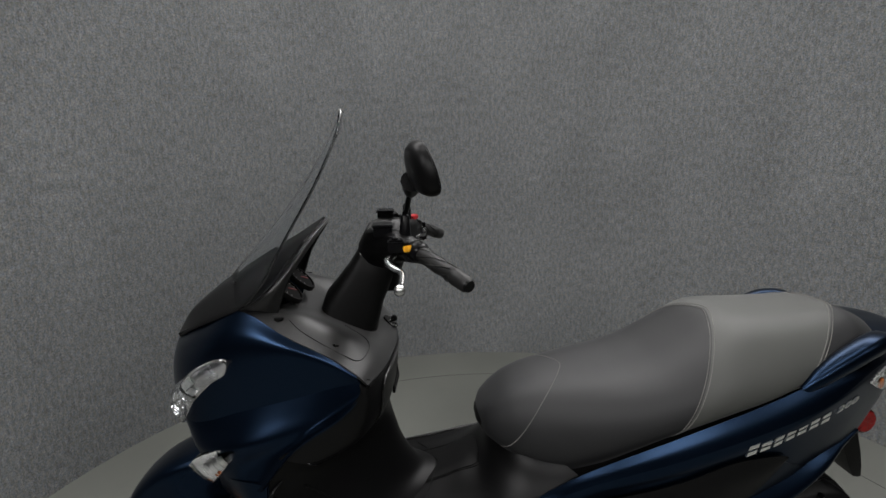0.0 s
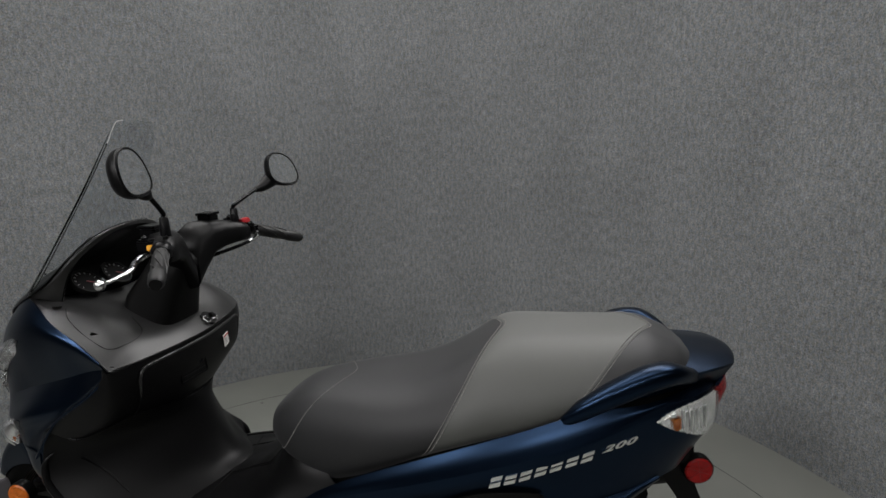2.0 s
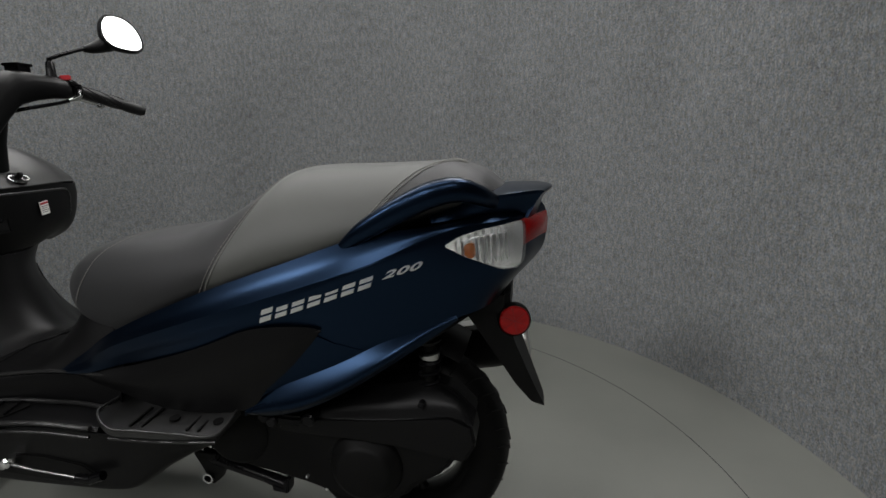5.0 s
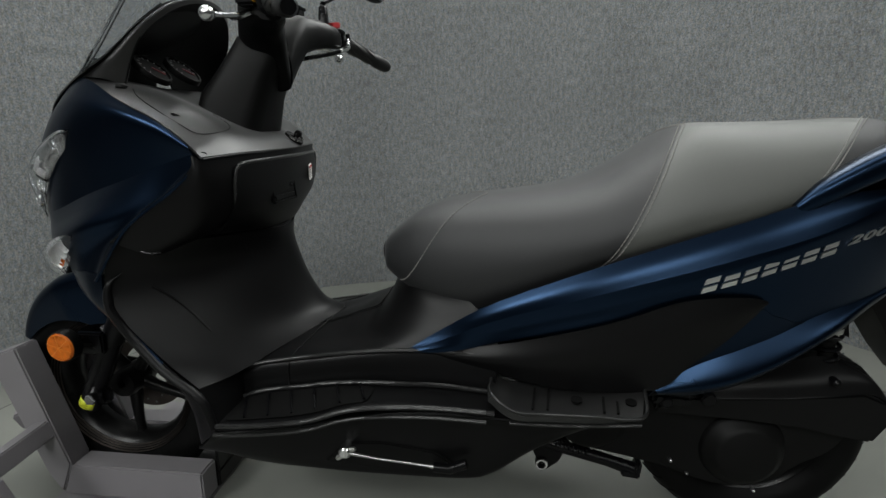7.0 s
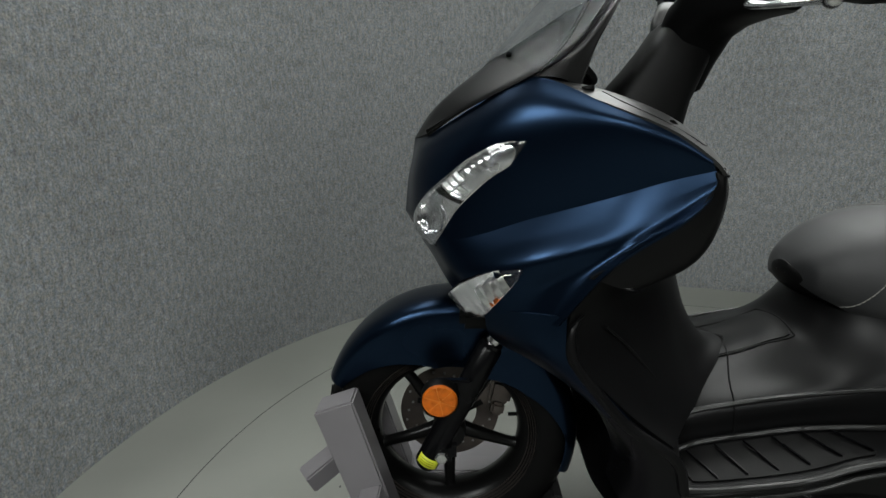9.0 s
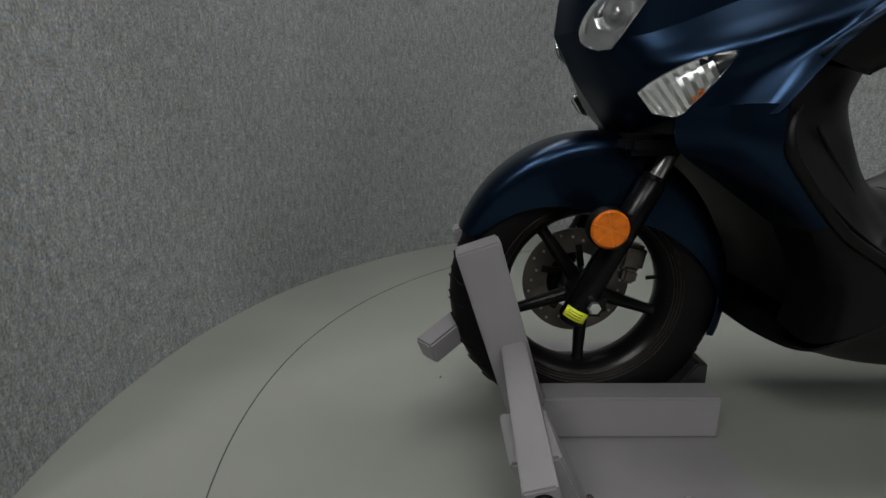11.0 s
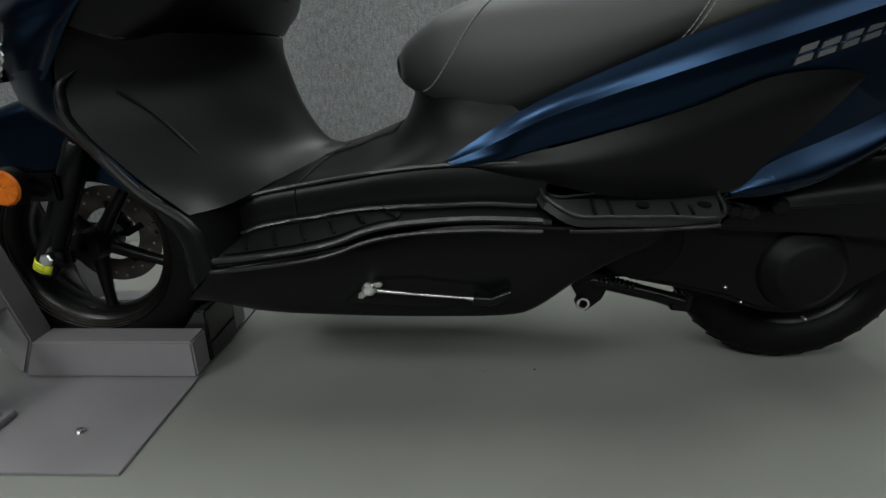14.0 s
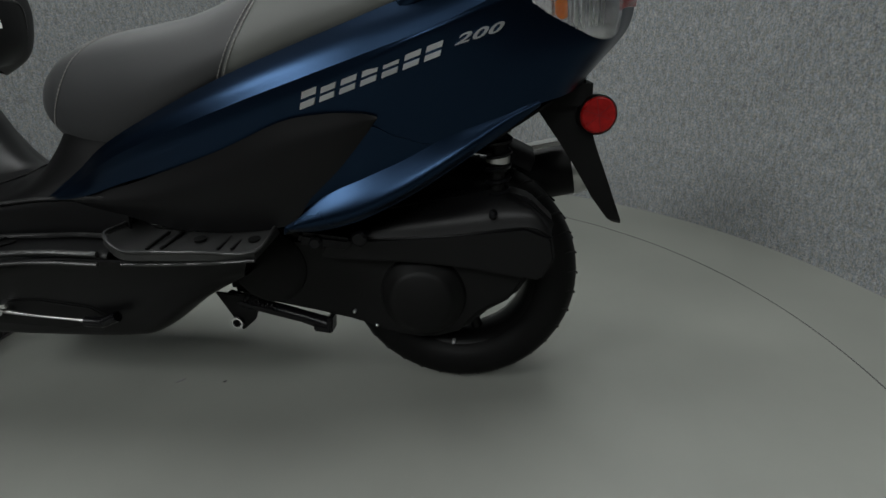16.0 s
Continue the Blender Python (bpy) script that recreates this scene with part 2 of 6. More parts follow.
def tube(points, radius, n=10, steps=None, flat=1.0):
    """A round bar along a smooth line; radius may be a list along it."""
    pts = smooth_line(points, steps) if steps else [np.array(p, float) for p in points]
    rad = np.interp(np.linspace(0, 1, len(pts)), np.linspace(0, 1, len(radius)), radius) if isinstance(radius, (list, tuple)) else [radius] * len(pts)
    rings, up = [], None
    for i, p in enumerate(pts):
        d = pts[min(i + 1, len(pts) - 1)] - pts[max(i - 1, 0)]
        d = d / (np.linalg.norm(d) + 1e-9)
        if up is None:
            up = np.array((0, 0, 1.0)) if abs(d[2]) < 0.9 else np.array((1.0, 0, 0))
        s = np.cross(d, up)
        s /= np.linalg.norm(s)
        up = np.cross(s, d)
        rings.append([p + rad[i] * (math.cos(a) * s + flat * math.sin(a) * up) for a in [2 * math.pi * k / n for k in range(n)]])
    return loft(rings)


def prism(outline, y0, y1, bevel=0.004, seg=2):
    """An outline in x and z drawn out from y0 to y1, with rounded edges."""
    bm = bmesh.new()
    a, b = [bm.verts.new((x, y0, z)) for x, z in outline], [bm.verts.new((x, y1, z)) for x, z in outline]
    bm.faces.new(a), bm.faces.new(b[::-1])
    for i in range(len(a)):
        j = (i + 1) % len(a)
        bm.faces.new((a[i], b[i], b[j], a[j]))
    bmesh.ops.recalc_face_normals(bm, faces=bm.faces)
    if bevel:
        bmesh.ops.bevel(bm, geom=bm.edges[:], offset=bevel, segments=seg, affect="EDGES", clamp_overlap=True)
    return finish(bm, angle=40)


def box(x0, x1, y0, y1, z0, z1, bevel=0.003, m=None):
    bm = prism([(x0, z0), (x1, z0), (x1, z1), (x0, z1)], y0, y1, bevel)
    if m:
        bm.transform(m)
    return bm


def beam(a, b, w, h, bevel=0.004, up=(0, 0, 1)):
    """A square bar from a to b, w wide and h high."""
    a, b = Vector(a), Vector(b)
    d = (b - a).normalized()
    s = d.cross(Vector(up)).normalized()
    u = s.cross(d)
    m = Matrix((d, s, u)).transposed().to_4x4()
    m.translation = a
    return box(0, (b - a).length, -w / 2, w / 2, -h / 2, h / 2, bevel, m)


def lathe(profile, n=32, m=None, shut=True):
    """A turned body about the y axis: profile of (radius, y)."""
    bm = bmesh.new()
    rings = [[bm.verts.new((r * math.cos(a), y, r * math.sin(a))) for a in [2 * math.pi * k / n for k in range(n)]] for r, y in profile]
    pairs = list(zip(rings, rings[1:])) + ([(rings[-1], rings[0])] if shut else [])
    for a, b in pairs:
        for j in range(n):
            bm.faces.new((a[j], a[(j + 1) % n], b[(j + 1) % n], b[j]))
    if m:
        bm.transform(m)
    return finish(bm, angle=40)


def disc(r, y0, y1, n=24, m=None, bevel=0.0):
    """A round button along y, with a rounded rim on its y0 side."""
    bv = bevel or (y1 - y0) * 0.2
    bm = lathe([(r, y1), (r, y0 + bv), (r - bv, y0)], n, None, False)
    for k in (0, 2):
        ring = [v for v in bm.verts if abs(v.co.y - (y1 if k == 0 else y0)) < 1e-6]
        ring.sort(key=lambda v: math.atan2(v.co.z, v.co.x))
        bm.faces.new(ring)
    if m:
        bm.transform(m)
    return finish(bm, angle=40)


def join(*bms):
    out = bmesh.new()
    for b in bms:
        me = bpy.data.meshes.new("t")
        b.to_mesh(me)
        out.from_mesh(me)
        bpy.data.meshes.remove(me)
        b.free()
    return out


def part(name, bm, material, parent=None, label=""):
    me = bpy.data.meshes.new(name)
    bm.to_mesh(me)
    bm.free()
    me.materials.append(material)
    ob = new(name, me)
    if parent:
        ob.parent = parent
    if label:
        tagged(ob, label)
    return ob


def empty(name, label, category, at=(0, 0, 0), **k):
    ob = new(name)
    ob.location = at
    ob.empty_display_size = 0.1
    return tagged(ob, label, category, **k)


# ---- the booth ----
def round_wall(r0, r1, z0, z1, a0=5, a1=190, n=140):
    """The booth's wall, left open beyond view towards the added light panels."""
    bm = bmesh.new()
    run = bm.loops.layers.uv.new("run")
    ang = [radians(a0 + (a1 - a0) * k / n) for k in range(n + 1)]
    rings = [[bm.verts.new((CX + r * math.cos(a), CY + r * math.sin(a), z)) for a in ang] for r, z in ((r0, z0), (r0, z1), (r1, z1), (r1, z0))]
    for q in range(4):
        a, b = rings[q], rings[(q + 1) % 4]
        for k in range(n):
            f = bm.faces.new((a[k], a[k + 1], b[k + 1], b[k]))
            f.smooth = q in (0, 2)
            for lp, t in zip(f.loops, (ang[k], ang[k + 1], ang[k + 1], ang[k])):
                lp[run].uv = (t * r0, lp.vert.co.z)
    for k in (0, n):
        bm.faces.new([r[k] for r in rings])
    bmesh.ops.recalc_face_normals(bm, faces=bm.faces)
    for e in bm.edges:
        if e.calc_face_angle(0) > 1.0:
            e.smooth = False
    return bm


tagged(part("wall_round", round_wall(WALL_R, WALL_R + 0.06, 0.0, WALL_H), CARPET), "round booth wall covered in flecked grey felt carpet", "wall", kind="structure")


tagged(part("floor", disc(2.75, -0.04, 0.04, 120, pose(CX, CY, -0.04, -90), 0.002), FLOOR), "smooth grey painted floor with faint scuffs", "floor", kind="structure")
# unseen dark floor, added so the bodywork's flanks mirror little light
tagged(part("floor_unseen", box(X0, X1, Y0, Y1, -0.10, -0.008, 0), HALLFLOOR), "dark floor added out of view round the booth", "floor", kind="structure")


def ring_mesh(r, w, z0, z1, n=160):
    bm = bmesh.new()
    rings = [[bm.verts.new((CX + q * math.cos(2 * math.pi * k / n), CY + q * math.sin(2 * math.pi * k / n), z)) for k in range(n)] for q, z in ((r - w, z0), (r - w, z1), (r + w, z1), (r + w, z0))]
    for a, b in zip(rings, rings[1:] + rings[:1]):
        for k in range(n):
            bm.faces.new((a[k], a[(k + 1) % n], b[(k + 1) % n], b[k]))
    return finish(bm, smooth=False)


floor_ob = bpy.data.objects["floor"]
for x, y, r, a in ((-0.057, 1.149, 0.006, 20), (-0.270, 0.140, 0.004, 70), (-0.220, -0.290, 0.004, 10), (0.932, -0.066, 0.004, 40), (2.10, -0.62, 0.005, 25)):
    part("dark_fleck", disc(r, -0.0008, 0.0008, 7, pose(x, y, 0.0008, 90, 0, a) @ Matrix.Diagonal((1.0, 1.0, 0.45, 1.0))), SEAMLINE, floor_ob)
part("pale_scuff", disc(0.011, -0.0006, 0.0006, 9, pose(0.829, -0.068, 0.0006, 90, 0, 50) @ Matrix.Diagonal((1.0, 1.0, 0.28, 1.0))), STEEL, floor_ob)
tagged(part("trim", ring_mesh(1.485, 0.0013, -0.002, 0.0006), SEAMLINE), "thin dark joint round the turntable in the floor", "floor joint", kind="structure")
# unseen walls and ceiling, kept dark for the same reflections
tagged(part("wall_outer", join(box(X0, X1, Y1, Y1 + 0.1, 0, CEIL_Z, 0), box(X0, X1, Y0 - 0.1, Y0, 0, CEIL_Z, 0), box(X0 - 0.1, X0, Y0 - 0.1, Y1 + 0.1, 0, CEIL_Z, 0), box(X1, X1 + 0.1, Y0 - 0.1, Y1 + 0.1, 0, CEIL_Z, 0)), HALL), "plain dark walls added out of view beyond the booth", "wall", kind="structure")
tagged(part("ceiling", box(X0 - 0.1, X1 + 0.1, Y0 - 0.1, Y1 + 0.1, CEIL_Z, CEIL_Z + 0.1, 0), WHITE), "plain grey ceiling added out of view high above the booth", "ceiling", kind="structure")
# bodies for the added lamps, all outside the view
for eye, aim, w, d, watts in LAMPS:
    studio = empty("unseen_light", "flat white light panel added out of view round the booth, switched on", "studio light", group="studio lights")
    studio.matrix_world = look(eye, aim)
    part("frame", box(-w / 2 - 0.03, w / 2 + 0.03, -d / 2 - 0.03, d / 2 + 0.03, 0.0, 0.05, 0.004), SILVER, studio)
    part("diffuser", box(-w / 2, w / 2, -d / 2, d / 2, -0.012, -0.001, 0), PANEL, studio)
    up = studio.matrix_world.inverted().to_3x3() @ Vector((0, 0, 1))
    for px in (-0.4 * w, 0.4 * w):
        base = Vector((px, 0, 0.04))
        part("hanger", tube([tuple(base), tuple(base + up * (CEIL_Z - 0.05 - (studio.matrix_world @ base).z))], 0.008, 6), SILVER, studio)


# ---- the scooter ----
OY = 0.02
scooter = empty("motor_scooter", "dark blue and black scooter with tall windscreen in a steel chock", "scooter", (0, OY, 0))


def pair(name, make, mat, parent=scooter, label=""):
    """One part on each side: make(1) is the y < 0 side, make(-1) its mirror."""
    return [part(name, make(s), mat, parent, label) for s in (1, -1)]


def flip(bm, s):
    if s < 0:
        bm.transform(Matrix.Diagonal((1, -1, 1, 1)))
        bmesh.ops.reverse_faces(bm, faces=bm.faces)
    return bm


# front fairing
FAIR = [
    [(-0.053, 0, 0.861), (-0.020, -0.080, 0.871), (0.059, -0.145, 0.918), (0.143, -0.182, 0.958), (0.250, -0.232, 0.913), (0.330, -0.252, 0.877), (0.387, -0.262, 0.838)],
    [(-0.057, 0, 0.833), (-0.033, -0.090, 0.843), (0.042, -0.163, 0.879), (0.129, -0.208, 0.910), (0.238, -0.244, 0.896), (0.323, -0.257, 0.868), (0.387, -0.264, 0.834)],
    [(-0.068, 0, 0.781), (-0.043, -0.093, 0.797), (0.019, -0.163, 0.822), (0.117, -0.213, 0.852), (0.239, -0.244, 0.861), (0.323, -0.256, 0.851), (0.389, -0.264, 0.829)],
    [(-0.074, 0, 0.724), (-0.043, -0.094, 0.720), (0.021, -0.170, 0.704), (0.146, -0.212, 0.747), (0.258, -0.236, 0.782), (0.334, -0.248, 0.807), (0.393, -0.262, 0.823)],
    [(-0.066, 0, 0.690), (-0.031, -0.099, 0.687), (0.024, -0.184, 0.681), (0.143, -0.236, 0.724), (0.256, -0.259, 0.758), (0.333, -0.266, 0.786), (0.395, -0.267, 0.816)],
    [(-0.038, 0, 0.658), (-0.008, -0.107, 0.654), (0.035, -0.195, 0.655), (0.138, -0.250, 0.689), (0.243, -0.262, 0.719), (0.322, -0.262, 0.751), (0.393, -0.271, 0.798)],
    [(-0.018, 0, 0.629), (0.007, -0.113, 0.622), (0.050, -0.199, 0.629), (0.131, -0.248, 0.663), (0.216, -0.260, 0.690), (0.282, -0.268, 0.719), (0.354, -0.284, 0.760)],
    [(0.007, 0, 0.595), (0.026, -0.116, 0.592), (0.062, -0.200, 0.610), (0.119, -0.240, 0.634), (0.170, -0.250, 0.648), (0.213, -0.262, 0.663), (0.260, -0.282, 0.694)],
    [(0.038, 0, 0.553), (0.053, -0.120, 0.567), (0.074, -0.200, 0.589), (0.112, -0.234, 0.594), (0.141, -0.250, 0.593), (0.162, -0.258, 0.591), (0.179, -0.272, 0.593)],
]
FAIR[4] = [tuple(0.55 * a + 0.45 * b for a, b in zip(p, q)) for p, q in zip(FAIR[3], FAIR[5])]      # one broad ledge below the crease
FAIR_UP, FAIR_LOW = FAIR[:4], FAIR[3:]
part("front_fairing", join(patch(FAIR_UP, 36, 48, 0.004, (0.297, 0, 0.746)), patch(FAIR_LOW, 48, 48, 0.004, (0.297, 0, 0.746))), BLUE, scooter, "matte dark blue front fairing with a long crease")
part("front_fairing", join(patch(FAIR_UP, 36, 48, 0.004, (0.297, 0, 0.746), side=-1), patch(FAIR_LOW, 48, 48, 0.004, (0.297, 0, 0.746), side=-1)), BLUE, scooter, "matte dark blue front fairing with a long crease")
LEG = [
    [(0.070, -0.199, 0.594), (0.112, -0.236, 0.602), (0.150, -0.256, 0.606), (0.192, -0.270, 0.606)],
    [(0.084, -0.192, 0.540), (0.118, -0.227, 0.546), (0.155, -0.258, 0.552), (0.194, -0.273, 0.560)],
    [(0.150, -0.182, 0.494), (0.168, -0.222, 0.499), (0.190, -0.257, 0.508), (0.216, -0.276, 0.522)],
    [(0.258, -0.172, 0.421), (0.264, -0.212, 0.424), (0.264, -0.254, 0.430), (0.295, -0.281, 0.438)],
    [(0.303, -0.165, 0.330), (0.312, -0.215, 0.332), (0.326, -0.262, 0.350), (0.366, -0.288, 0.375)],
    [(0.302, -0.155, 0.250), (0.316, -0.212, 0.236), (0.338, -0.256, 0.258), (0.388, -0.284, 0.303)],
]
pair("leg_shield_edge", lambda s: patch(LEG[:4], 20, 14, 0.004, (0.497, 0, 0.496), s), BLUE, label="dark blue edge of the leg shield")
# same blue panel continued; black stands in for the shade low down
pair("leg_shield_shaded_foot", lambda s: patch(LEG[3:], 16, 14, 0.004, (0.497, 0, 0.496), s), GLOSSY, label="foot of the leg shield, its blue drawn black for shade")

# black cowl round the instruments
COWL = [
    [(-0.054, 0, 0.861), (-0.040, -0.042, 0.866), (-0.024, -0.081, 0.873)],
    [(-0.010, 0, 0.921), (0.006, -0.070, 0.926), (0.054, -0.143, 0.917)],
    [(0.080, 0, 0.990), (0.088, -0.085, 0.984), (0.143, -0.180, 0.960)],
    [(0.160, 0, 1.040), (0.168, -0.090, 1.028), (0.198, -0.177, 0.993)],
    [(0.238, 0, 1.085), (0.240, -0.080, 1.075), (0.246, -0.151, 1.049)],
    [(0.301, 0, 1.117), (0.295, -0.060, 1.111), (0.278, -0.110, 1.091)],
]
part("instrument_cowl", patch(COWL, 30, 16, 0.006, (0.297, 0, 0.896), both=True), BLACK, scooter, "black plastic cowl below the windscreen")
RIM_OUT = [(0.143, -0.181, 0.960), (0.198, -0.178, 0.994), (0.246, -0.152, 1.050), (0.278, -0.110, 1.092), (0.297, -0.060, 1.112), (0.302, 0, 1.118)]
RIM_IN = [(0.218, -0.166, 0.942), (0.240, -0.160, 1.004), (0.264, -0.146, 1.046), (0.292, -0.100, 1.086), (0.305, -0.048, 1.105), (0.309, 0, 1.110)]
RIM_MID = [((a[0] + b[0]) / 2 + 0.004, (a[1] + b[1]) / 2 * 1.04, (a[2] + b[2]) / 2 + 0.005) for a, b in zip(RIM_OUT, RIM_IN)]
part("instrument_hood_rim", patch([RIM_OUT, RIM_MID, RIM_IN], 12, 30, 0.004, (0.15, 0, 0.98), both=True), SHEENBLACK, scooter, "smooth black rim of the instrument hood")
part("instrument_recess", patch([RIM_IN,
                                 [(0.206, -0.158, 0.942), (0.212, -0.152, 0.985), (0.220, -0.138, 1.020), (0.232, -0.094, 1.055), (0.238, -0.045, 1.068), (0.240, 0, 1.072)],
                                 [(0.188, -0.120, 0.940), (0.188, -0.115, 0.962), (0.188, -0.100, 0.985), (0.189, -0.070, 1.002), (0.190, -0.035, 1.010), (0.192, 0, 1.012)],
                                 [(0.186, -0.030, 0.938), (0.186, -0.028, 0.948), (0.186, -0.024, 0.956), (0.186, -0.016, 0.960), (0.186, -0.008, 0.963), (0.186, 0, 0.964)]], 18, 26, 0.003, (0.05, 0, 1.0), both=True), DEEP, scooter)
DASH = [
    [(0.144, -0.181, 0.959), (0.198, -0.150, 0.955), (0.232, -0.080, 0.944), (0.242, 0, 0.941)],
    [(0.251, -0.233, 0.914), (0.276, -0.165, 0.932), (0.298, -0.080, 0.912), (0.308, 0, 0.904)],
    [(0.332, -0.254, 0.879), (0.352, -0.180, 0.898), (0.368, -0.085, 0.879), (0.374, 0, 0.871)],
    [(0.388, -0.263, 0.840), (0.410, -0.185, 0.856), (0.426, -0.090, 0.851), (0.434, 0, 0.850)],
    [(0.409, -0.264, 0.818), (0.440, -0.190, 0.822), (0.460, -0.090, 0.822), (0.468, 0, 0.822)],
]
part("dash_shelf", patch(DASH, 30, 26, 0.005, (0.297, 0, 0.696), both=True), SHEENBLACK, scooter, "black grained plastic shelf below the instruments")
GLOVE = [
    [(0.392, -0.265, 0.822), (0.410, -0.262, 0.813), (0.438, -0.190, 0.817), (0.458, -0.090, 0.817), (0.466, 0, 0.818)],
    [(0.392, -0.272, 0.800), (0.411, -0.262, 0.774), (0.440, -0.190, 0.774), (0.459, -0.090, 0.777), (0.465, 0, 0.778)],
    [(0.356, -0.281, 0.762), (0.396, -0.262, 0.720), (0.430, -0.186, 0.715), (0.450, -0.090, 0.718), (0.456, 0, 0.720)],
    [(0.300, -0.280, 0.720), (0.366, -0.260, 0.680), (0.396, -0.180, 0.678), (0.430, -0.090, 0.672), (0.440, 0, 0.672)],
    [(0.222, -0.274, 0.668), (0.300, -0.258, 0.644), (0.352, -0.176, 0.662), (0.412, -0.090, 0.656), (0.432, 0, 0.654)],
]
part("glove_box_front", patch(GLOVE, 26, 26, 0.005, (0.197, 0, 0.746), both=True), BLACK, scooter, "black glove box front with a latch")
SHIELD = [
    [(0.212, -0.262, 0.660), (0.320, -0.200, 0.656), (0.416, -0.095, 0.657), (0.441, 0, 0.653)],
    [(0.196, -0.268, 0.590), (0.294, -0.200, 0.596), (0.399, -0.100, 0.605), (0.452, 0, 0.608)],
    [(0.216, -0.273, 0.531), (0.304, -0.210, 0.536), (0.414, -0.110, 0.540), (0.477, 0, 0.531)],
    [(0.291, -0.277, 0.451), (0.344, -0.225, 0.465), (0.434, -0.125, 0.473), (0.519, 0, 0.470)],
    [(0.366, -0.284, 0.393), (0.404, -0.225, 0.395), (0.464, -0.150, 0.420), (0.559, 0, 0.459)],
]
part("leg_shield", patch(SHIELD, 26, 26, 0.005, (0.097, 0, 0.496), both=True), BLACK, scooter, "black inner leg shield")
TUNNEL = [
    [(0.389, -0.288, 0.309), (0.394, -0.278, 0.321), (0.404, -0.205, 0.331), (0.406, -0.195, 0.349), (0.406, -0.188, 0.387), (0.424, -0.140, 0.410), (0.474, -0.070, 0.435), (0.530, 0, 0.447)],
    [(0.444, -0.293, 0.318), (0.444, -0.283, 0.328), (0.449, -0.205, 0.345), (0.449, -0.195, 0.364), (0.449, -0.188, 0.402), (0.469, -0.135, 0.423), (0.514, -0.065, 0.443), (0.566, 0, 0.457)],
    [(0.536, -0.297, 0.333), (0.536, -0.287, 0.343), (0.539, -0.205, 0.360), (0.539, -0.195, 0.378), (0.539, -0.188, 0.418), (0.554, -0.130, 0.436), (0.579, -0.060, 0.460), (0.606, 0, 0.472)],
    [(0.594, -0.298, 0.348), (0.594, -0.288, 0.357), (0.594, -0.207, 0.370), (0.594, -0.197, 0.388), (0.594, -0.190, 0.427), (0.604, -0.135, 0.446), (0.624, -0.062, 0.477), (0.642, 0, 0.488)],
    [(0.654, -0.299, 0.370), (0.654, -0.289, 0.378), (0.654, -0.210, 0.376), (0.654, -0.200, 0.396), (0.654, -0.193, 0.437), (0.659, -0.145, 0.460), (0.669, -0.070, 0.494), (0.674, 0, 0.504)],
    [(0.734, -0.299, 0.380), (0.734, -0.289, 0.387), (0.734, -0.215, 0.380), (0.734, -0.206, 0.402), (0.734, -0.198, 0.446), (0.728, -0.165, 0.484), (0.706, -0.090, 0.530), (0.691, 0, 0.542)],
    [(0.814, -0.299, 0.383), (0.814, -0.289, 0.389), (0.814, -0.222, 0.384), (0.814, -0.214, 0.406), (0.814, -0.206, 0.450), (0.800, -0.180, 0.498), (0.752, -0.120, 0.556), (0.700, 0, 0.582)],
    [(0.914, -0.299, 0.380), (0.914, -0.289, 0.386), (0.914, -0.236, 0.385), (0.914, -0.230, 0.408), (0.914, -0.224, 0.454), (0.909, -0.200, 0.501), (0.830, -0.140, 0.560), (0.730, 0, 0.596)],
]
part("floor_tunnel", patch(TUNNEL, 44, 44, 0.004, (0.647, 0, 0.246), both=True), BLACK, scooter, "black footboards with a raised centre tunnel")
BELLY = [
    [(0.386, -0.284, 0.304), (0.350, -0.262, 0.262), (0.308, -0.222, 0.224), (0.285, -0.130, 0.216), (0.285, 0, 0.214)],
    [(0.446, -0.290, 0.312), (0.436, -0.256, 0.286), (0.424, -0.236, 0.222), (0.410, -0.180, 0.192), (0.410, 0, 0.190)],
    [(0.590, -0.294, 0.338), (0.590, -0.240, 0.312), (0.585, -0.228, 0.215), (0.580, -0.190, 0.184), (0.580, 0, 0.180)],
    [(0.730, -0.295, 0.368), (0.730, -0.240, 0.338), (0.735, -0.226, 0.218), (0.735, -0.190, 0.180), (0.735, 0, 0.176)],
    [(0.830, -0.295, 0.374), (0.835, -0.240, 0.346), (0.850, -0.226, 0.222), (0.860, -0.190, 0.183), (0.860, 0, 0.180)],
    [(0.880, -0.295, 0.373), (0.890, -0.240, 0.350), (0.905, -0.226, 0.240), (0.910, -0.190, 0.196), (0.910, 0, 0.194)],
    [(0.950, -0.294, 0.370), (0.965, -0.238, 0.352), (0.980, -0.224, 0.290), (0.985, -0.190, 0.250), (0.985, 0, 0.246)],
    [(1.110, -0.278, 0.376), (1.110, -0.235, 0.352), (1.095, -0.215, 0.318), (1.080, -0.170, 0.300), (1.080, 0, 0.296)],
]
part("belly_fairing", patch(BELLY, 40, 26, 0.004, (0.647, 0, 0.396), both=True), BLACK, scooter, "black lower fairing under the footboards")

